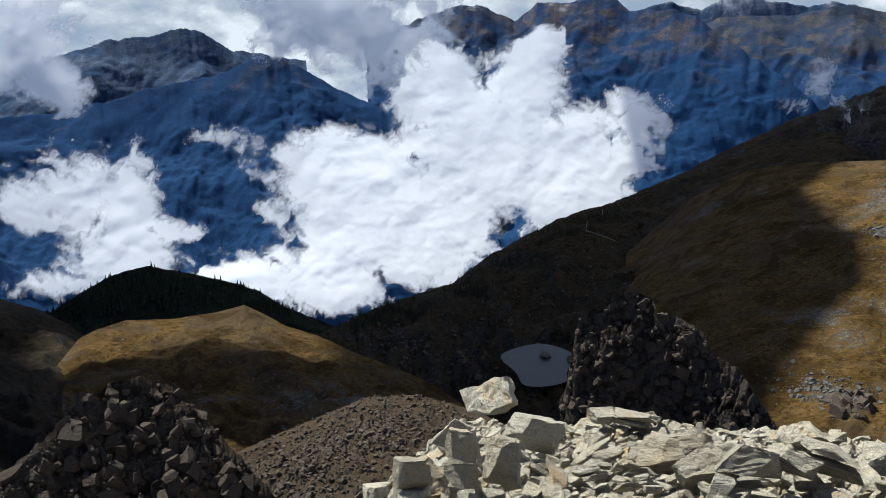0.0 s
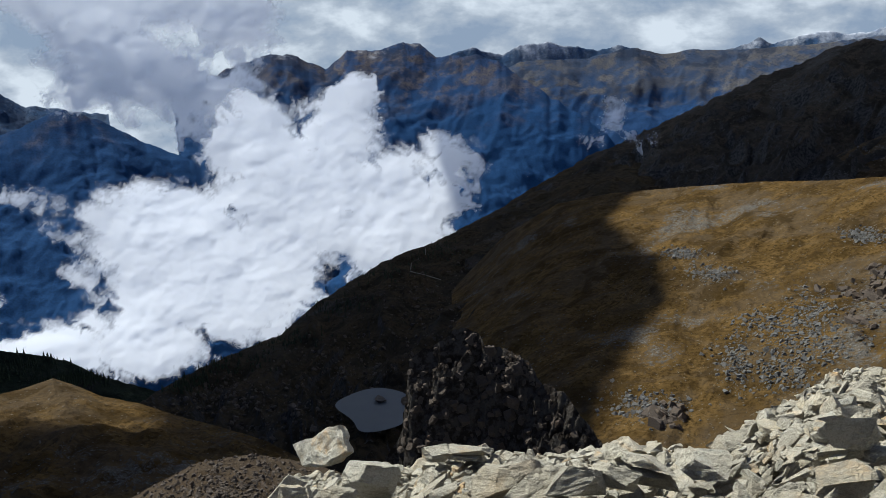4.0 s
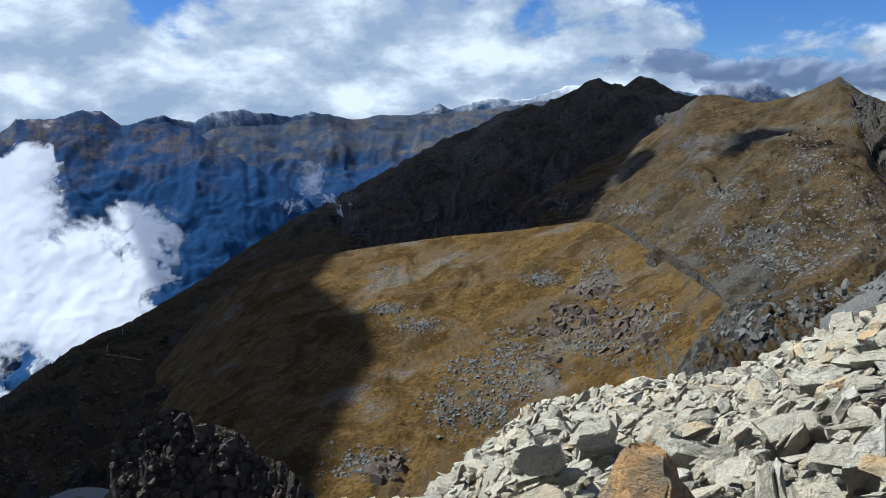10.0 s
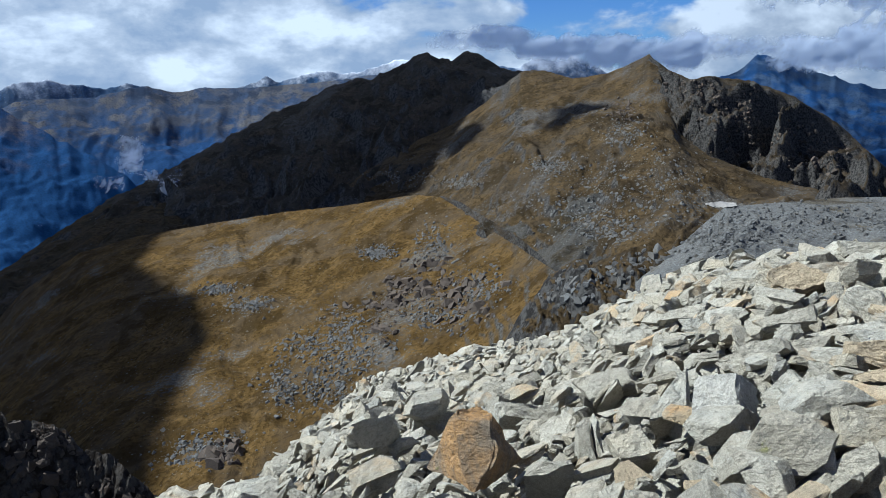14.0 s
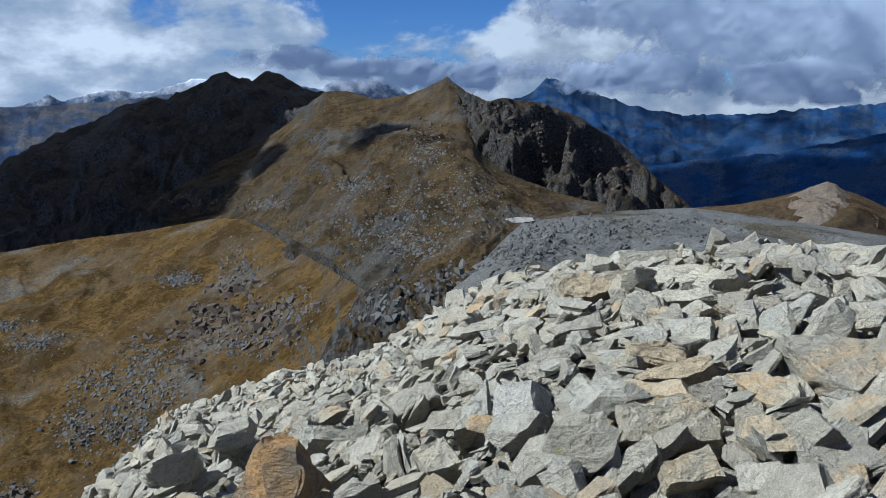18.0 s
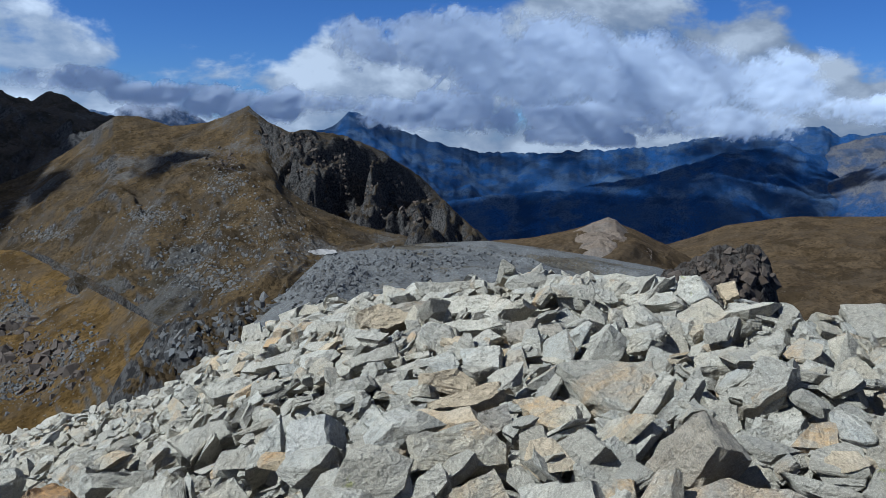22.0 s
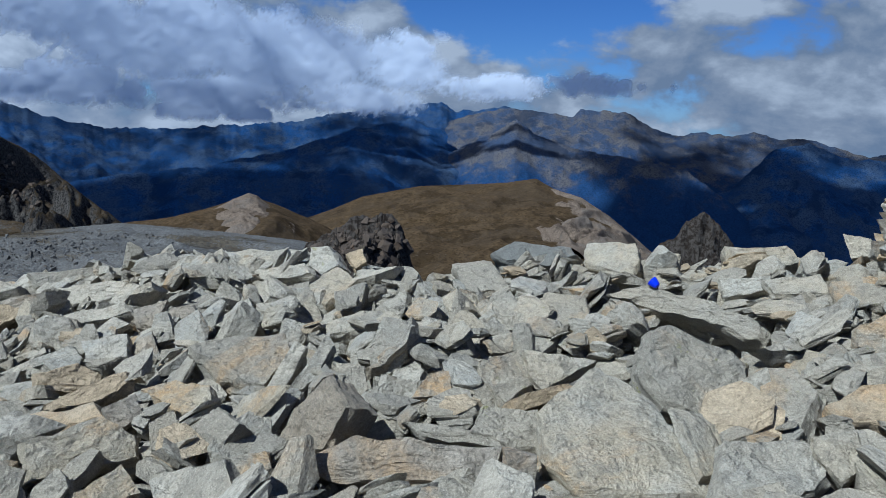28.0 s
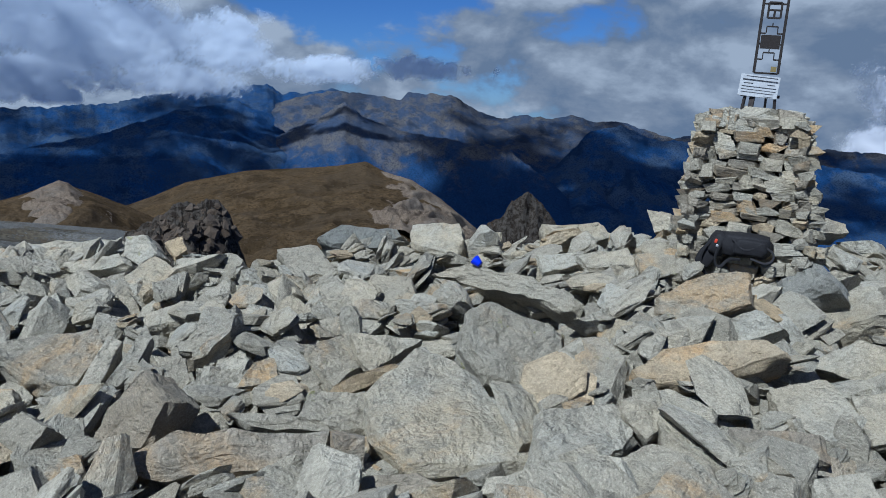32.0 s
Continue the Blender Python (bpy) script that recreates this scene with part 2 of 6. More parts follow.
FOREST = terrain("forest_slope", 60, (0.014, 0.02, 0.013), (0.022, 0.026, 0.016), (0.06, 0.06, 0.05), (0.012, 0.013, 0.012), 0.2)
# Next three: the blue of distant haze is painted into the base colours.
HAZEWOOD = terrain("hazed_wooded_slope", 500, (0.013, 0.042, 0.116), (0.038, 0.06, 0.1), (0.044, 0.072, 0.118), (0.01, 0.037, 0.11), 0.25, (0.5, 0.25), fine=75.0)
HAZEPEAK = terrain("hazed_brown_mountain", 500, (0.026, 0.05, 0.11), (0.09, 0.078, 0.076), (0.042, 0.068, 0.12), (0.014, 0.04, 0.1), 0.25, (0.5, 0.25), fine=75.0, snow=(0, 150), wood=(-330, -60, (0.013, 0.043, 0.112)))
HAZEROCK = terrain("far_mountain", 500, (0.034, 0.05, 0.086), (0.078, 0.075, 0.075), (0.07, 0.086, 0.12), (0.02, 0.05, 0.12), 0.25, (0.5, 0.25), fine=75.0, snow=(70, 230), wood=(-330, -170, (0.015, 0.04, 0.1)))
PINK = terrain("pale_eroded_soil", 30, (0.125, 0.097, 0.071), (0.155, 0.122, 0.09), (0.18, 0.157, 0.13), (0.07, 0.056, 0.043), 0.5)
# The horizon peaks also carry haze in their pale blue colour.
HAZEPALE = terrain("hazed_pale_range", 600, (0.035, 0.07, 0.135), (0.06, 0.085, 0.13), (0.12, 0.16, 0.23), (0.028, 0.07, 0.16), 0.5, (0.5, 0.25), snow=(-50, 120))


def stone_material(name, base, warm, stain=0.35, lichen=0.2, scale=1.0):
    """Pale layered gneiss with rusty stains and lichen."""
    m, n = material(name)
    tc = n.add("ShaderNodeTexCoord").outputs["Object"]
    geo = n.add("ShaderNodeNewGeometry")
    info = n.add("ShaderNodeObjectInfo")
    chance = n.math("FRACT", n.math("ADD", info.outputs["Random"], geo.outputs["Random Per Island"]))
    p = n.add("ShaderNodeVectorMath", {0: tc, 1: info.outputs["Location"]}, operation="ADD").outputs[0]
    p = n.add("ShaderNodeVectorMath", {0: p, 1: n.add("ShaderNodeCombineXYZ", {0: n.math("MULTIPLY", chance, 37.0), 2: n.math("MULTIPLY", chance, 11.0)}).outputs[0]}, operation="ADD").outputs[0]
    streak = n.noise(n.scaled(p, (4 * scale, 6 * scale, 15 * scale)), 1.0, 8, 0.72, 0.4)
    cloud = n.noise(p, 2.2 * scale, 6, 0.6)
    grit = n.noise(p, 45 * scale, 5, 0.7)
    c = n.mix(n.span(streak, 0.32, 0.68), [k * 0.82 for k in base], [k * 1.14 for k in base])
    c = n.mix(n.span(n.math("FRACT", n.math("MULTIPLY", chance, 3.7)), 0.35, 1.0, 0.0, 0.55), c, [base[0] * 0.95, base[1] * 0.84, base[2] * 0.66])
    c = n.mix(n.math("MULTIPLY", n.span(cloud, 0.4, 0.7), 0.55), c, [base[0] * 0.85, base[1] * 0.95, base[2] * 1.1])
    c = n.mix(n.span(chance, 0.3, 1.0, 0.0, 0.7), c, [k * 0.62 for k in base])
    rust = n.math("MULTIPLY", n.span(n.noise(p, 1.6 * scale, 5, 0.65, 0.8), 0.5, 0.68), n.span(n.math("FRACT", n.math("MULTIPLY", chance, 7.31)), 1 - stain, 1.0))
    c = n.mix(n.math("MULTIPLY", rust, 0.9), c, warm)
    moss = n.math("MULTIPLY", n.span(n.noise(p, 9 * scale, 6, 0.7), 0.62, 0.7), n.span(n.math("FRACT", n.math("MULTIPLY", chance, 13.7)), 1 - lichen, 1.0))
    c = n.mix(n.math("MULTIPLY", moss, 0.8), c, (0.30, 0.30, 0.07))
    c = n.mix(n.span(grit, 0.47, 0.62, 0.0, 0.42), c, [k * 0.45 for k in base])
    pits = n.noise(p, 14 * scale, 6, 0.65, 0.3)
    c = n.mix(n.span(pits, 0.53, 0.66, 0.0, 0.6), c, [k * 0.48 for k in base])
    bump = n.math("ADD", n.math("MULTIPLY", streak, 1.1), n.math("ADD", n.math("MULTIPLY", grit, 0.25), n.math("ADD", n.math("MULTIPLY", cloud, 0.8), n.math("MULTIPLY", pits, 0.7))))
    vein = n.noise(n.scaled(p, (5 * scale, 16 * scale, 30 * scale)), 1.0, 7, 0.72, 0.7)
    c = n.mix(n.math("MULTIPLY", n.span(vein, 0.42, 0.34), 0.35), c, [k * 0.35 for k in base])
    c = n.mix(n.math("MULTIPLY", n.span(vein, 0.58, 0.7), 0.25), c, [min(0.8, k * 1.4) for k in base])
    sand = n.noise(p, 130 * scale, 4, 0.75)
    c = n.mix(n.math("MULTIPLY", n.span(sand, 0.52, 0.62), 0.32), c, [k * 0.35 for k in base])
    c = n.mix(n.math("MULTIPLY", n.span(sand, 0.46, 0.38), 0.35), c, [min(0.8, k * 1.4) for k in base])
    bump = n.math("ADD", bump, n.math("MULTIPLY", vein, 0.35))
    finish(n, c, 0.88, bump, 1.0, 0.08 / scale)
    return m


GNEISS = stone_material("pale_gneiss", (0.515, 0.472, 0.365), (0.54, 0.34, 0.14), 0.55)
OCHRE = stone_material("rusty_gneiss", (0.56, 0.45, 0.29), (0.62, 0.34, 0.11), 0.95, 0.1)
RUSTDARK = stone_material("dark_rusty_gneiss", (0.33, 0.26, 0.175), (0.5, 0.28, 0.1), 1.2, 0.1)
LICHENED = stone_material("lichened_gneiss", (0.42, 0.41, 0.35), (0.33, 0.22, 0.1), 0.3, 3.0)
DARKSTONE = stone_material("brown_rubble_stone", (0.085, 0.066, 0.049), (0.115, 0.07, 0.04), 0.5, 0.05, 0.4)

BROWNISH = stone_material("brownish_gneiss", (0.42, 0.37, 0.28), (0.46, 0.3, 0.14), 0.8, 0.15)
DULL = stone_material("weathered_gneiss", (0.3, 0.3, 0.26), (0.3, 0.22, 0.12), 0.3, 0.3)
PALESTONE = stone_material("clean_gneiss", (0.5, 0.48, 0.41), (0.56, 0.42, 0.24), 0.3, 0.05)
SLOPESTONE = stone_material("slope_stone", (0.12, 0.117, 0.107), (0.1, 0.078, 0.052), 0.3, 0.1, 0.3)
m, n = material("conifer_needles")
p = n.add("ShaderNodeTexCoord").outputs["Object"]
finish(n, n.mix(n.noise(p, 0.4, 4), (0.012, 0.02, 0.01), (0.03, 0.04, 0.018)), 0.9)
NEEDLES = m

m, n = material("gravel_bed")
p = n.add("ShaderNodeTexCoord").outputs["Object"]
chips = n.add("ShaderNodeTexVoronoi", {"Vector": p, "Scale": 14.0}, feature="F1")
# Colours far below the stones' own: shade of the gaps is painted in.
c = n.mix(n.noise(p, 3, 5), (0.05, 0.045, 0.038), (0.12, 0.11, 0.09))
c = n.mix(n.math("MULTIPLY", chips.outputs["Color"], 0.6), c, (0.3, 0.28, 0.24))
finish(n, c, 0.95, chips.outputs["Distance"], 1.0, 0.05)
GRAVEL = m


def vapour(name, k, warmth=1.0):
    """Cloud that thins out and frays by its thickness."""
    m, n = material(name)
    p = n.add("ShaderNodeTexCoord").outputs["Object"]
    dens = n.add("ShaderNodeAttribute", attribute="thickness").outputs["Fac"]
    broad = n.math("MULTIPLY", n.math("SUBTRACT", n.noise(p, 0.006, 6, 0.62, 1.2), 0.5), 1.1)
    frayed = n.math("ADD", n.math("ADD", n.math("MULTIPLY", dens, 2.3), broad), n.math("MULTIPLY", n.math("SUBTRACT", n.noise(p, 0.024, 8, 0.7, 0.9), 0.5), 0.75))
    alpha = n.span(frayed, 0.0, 1.5)
    white = n.add("ShaderNodeAddShader", {0: n.add("ShaderNodeBsdfDiffuse", {"Color": (0.44 * k * warmth, 0.452 * k, 0.472 * k / warmth, 1)}).outputs[0], 1: n.add("ShaderNodeBsdfTranslucent", {"Color": (0.46 * k * warmth, 0.472 * k, 0.49 * k / warmth, 1)}).outputs[0]})
    n.add("ShaderNodeOutputMaterial", {0: n.add("ShaderNodeMixShader", {0: alpha, 1: n.add("ShaderNodeBsdfTransparent").outputs[0], 2: white.outputs[0]}).outputs[0]})
    return m


# The second is a darker, bluer copy: the bank's shade painted as colour.
VAPOUR, SHADEDVAPOUR = vapour("cloud_vapour", 1.0), vapour("shaded_cloud_vapour", 0.84, 0.92)

m, n = material("tarn_water")
p = n.add("ShaderNodeTexCoord").outputs["Object"]
finish(n, n.mix(n.noise(p, 0.08, 3), (0.055, 0.06, 0.062), (0.075, 0.08, 0.08)), 0.6, n.noise(p, 1.5, 4), 0.05, 0.1)
WATER = m


def plain(name, color, rough=0.5, metal=0.0, wear=0.3, scale=30.0):
    m, n = material(name)
    p = n.add("ShaderNodeTexCoord").outputs["Object"]
    g = n.noise(p, scale, 6, 0.6)
    finish(n, n.mix(n.span(g, 0.35, 0.7, 0, wear), color, [k * 0.5 for k in color]), n.span(g, 0.2, 0.8, rough - 0.1, rough + 0.15), g, 0.15, 0.004, Metallic=metal)
    return m


# ---- ground and mountains ----
BASE = -900.0
a = np.radians(np.linspace(0, 360, 145))[None, :]
r = np.array([0, 400, 1000, 2000, 3000, 4000, 4950.0])[:, None]
pts = np.stack([r * np.sin(a), r * np.cos(a), np.full((7, 145), BASE)], -1)
tagged(new("ground", grid_mesh("ground", pts, HAZEWOOD)), "wooded valley floor far below the summit, coloured haze blue", "ground", kind="structure")

# Distant slopes; their materials have the air's haze mixed into the colour.
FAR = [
    ("mountain_range", HAZEPALE, [(-34, -4, 4500), (-26, -3.4, 4500), (-21.2, -2.0, 4500), (-19, -1.8, 4500), (-16.8, -1.4, 4500), (-15.4, -1.7, 4500), (-13.7, -2.8, 4500), (-9, -3.5, 4500)],
     [(-34, 3300, BASE), (-9, 3300, BASE)], 61, 0.25, "snow-dusted mountain range across the valley, tinted haze blue"),
    ("mountain_range", HAZEPALE, [(10, -1.5, 4700), (13, -0.6, 4700), (14.7, 0, 4700), (16.8, -0.6, 4700), (17.9, 0, 4700), (19.8, 0.2, 4700), (21.8, -0.2, 4700), (23.1, -0.5, 4700), (24.6, -0.1, 4700), (25.9, -0.6, 4700), (29, -0.9, 4700),
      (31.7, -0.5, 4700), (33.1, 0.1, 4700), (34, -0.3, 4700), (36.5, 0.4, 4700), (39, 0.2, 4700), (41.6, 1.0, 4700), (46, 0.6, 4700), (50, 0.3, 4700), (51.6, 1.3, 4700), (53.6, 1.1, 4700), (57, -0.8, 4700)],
     [(10, 4000, BASE), (57, 4000, BASE)], 62, 0.2, "row of snow-streaked peaks on the horizon, tinted pale haze blue"),
    ("far_mountain", HAZEPEAK, [(-5, -3.4, 4150), (-1.5, -0.9, 4150), (1.5, -0.1, 4150), (3, -0.3, 4150), (4.9, -1.1, 4150), (5.6, -0.8, 4150), (6.4, 0, 4150), (8.1, -0.1, 4150), (9.8, 0.4, 4150), (11.3, 0.3, 4150), (12.4, -0.6, 4100), (15.1, -0.6, 4000),
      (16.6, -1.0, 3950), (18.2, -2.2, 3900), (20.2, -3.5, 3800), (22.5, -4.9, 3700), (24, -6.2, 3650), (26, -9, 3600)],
     [(-5, 2500, BASE), (14, 2500, BASE), (26, 3000, BASE)], 63, 0.3, "broad brown pyramid mountain with haze-blue wooded foot"),
    ("far_ridge", HAZEPEAK, [(-36, -7.0, 3300), (-28, -6.3, 3300), (-24.9, -6.3, 3300), (-21.6, -5.7, 3300), (-19.1, -5.0, 3300), (-15.2, -4.4, 3300), (-11.5, -3.1, 3300), (-9.7, -3.8, 3300), (-7.2, -5.3, 3300), (-4.1, -6.8, 3250), (-1, -8.3, 3200), (4, -11, 3100)],
     [(-36, 1900, BASE), (4, 2200, BASE)], 64, 0.25, "long brown ridge above haze-blue wooded slopes"),
    ("far_ridge", HAZEROCK, [(15, -2.5, 4450), (17.8, -1.1, 4450), (19.7, -0.9, 4450), (21.9, -1.0, 4450), (25.3, -0.3, 4450), (27.3, -0.8, 4450), (29.2, -0.5, 4450), (32.6, -0.6, 4450), (35.7, -0.4, 4450), (38.7, -0.1, 4450), (42.3, 0.2, 4450), (50, -0.2, 4450)],
     [(15, 2700, BASE), (50, 2700, BASE)], 65, 0.15, "rolling wooded ridge beyond the valley, tinted haze blue"),
    ("mountain_range", HAZEWOOD, [(58, -2.0, 4500), (62, -0.8, 4500), (64, -0.3, 4500), (65.2, 0.8, 4500), (66.7, 0.5, 4500), (68.6, -0.3, 4500), (70.5, -1.0, 4500), (72, -1.4, 4500), (75, -1.8, 4500), (81, -1.5, 4500), (86, -1.0, 4500), (90, -0.2, 4500),
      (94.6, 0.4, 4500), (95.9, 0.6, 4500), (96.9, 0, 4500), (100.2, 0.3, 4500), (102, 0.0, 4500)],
     [(58, 2400, BASE), (102, 2400, BASE)], 66, 0.3, "shaded mountains tinted haze blue, wrapped in cloud"),
    ("mountain_range", HAZEROCK, [(92, -2.0, 4300), (98.7, 0.0, 4300), (100.2, 0.2, 4300), (102.1, 0.1, 4300), (104.8, -0.2, 4300), (105.3, 0.4, 4300), (108.5, 0.2, 4300), (109.4, -0.4, 4300), (111.4, -1.2, 4300), (113, -0.9, 4300), (115.1, -1.1, 4300), (116.6, -0.8, 4300),
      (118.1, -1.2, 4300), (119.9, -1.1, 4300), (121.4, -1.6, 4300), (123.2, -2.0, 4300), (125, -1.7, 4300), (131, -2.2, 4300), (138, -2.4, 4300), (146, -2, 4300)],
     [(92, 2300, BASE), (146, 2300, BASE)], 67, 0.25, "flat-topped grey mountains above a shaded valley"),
    ("far_ridge", HAZEROCK, [(88, -8, 3500), (91, -5.6, 3500), (93.1, -4.6, 3500), (95, -3.5, 3500), (97, -2.6, 3500), (99.6, -1.3, 3500), (101, -0.4, 3500), (102.1, -1.3, 3500), (105, -2.3, 3500), (108.8, -2.8, 3450), (112.5, -3.5, 3400), (115.5, -5.5, 3300), (118, -8, 3200)],
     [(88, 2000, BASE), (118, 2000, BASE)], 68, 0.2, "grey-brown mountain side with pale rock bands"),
    ("far_ridge", HAZEWOOD, [(108, -8, 3600), (111, -6.5, 3600), (112.9, -5.4, 3600), (115.4, -4.4, 3650), (117.6, -1.9, 3750), (119.6, -1.3, 3800), (121.7, -2.2, 3800), (123.7, -2.2, 3800), (125.3, -2.4, 3800), (130, -3, 3800), (138, -4, 3800), (146, -4, 3800)],
     [(108, 2100, BASE), (146, 2100, BASE)], 69, 0.2, "shaded mountain side in dark haze blue"),
    ("far_ridge", HAZEWOOD, [(60, -6.2, 3300), (66, -5.2, 3300), (70, -5.6, 3300), (75, -4.6, 3300), (80, -4.2, 3300), (86, -2.8, 3400), (90, -1.4, 3500), (94, -0.6, 3600), (97, -2.6, 3550), (100, -5, 3500)],
     [(60, 2000, BASE), (100, 2000, BASE)], 70, 0.2, "haze-blue wooded slope with pale clearings"),
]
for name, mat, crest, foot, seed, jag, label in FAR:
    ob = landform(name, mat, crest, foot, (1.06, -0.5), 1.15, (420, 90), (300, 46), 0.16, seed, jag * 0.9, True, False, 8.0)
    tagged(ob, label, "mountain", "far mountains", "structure")

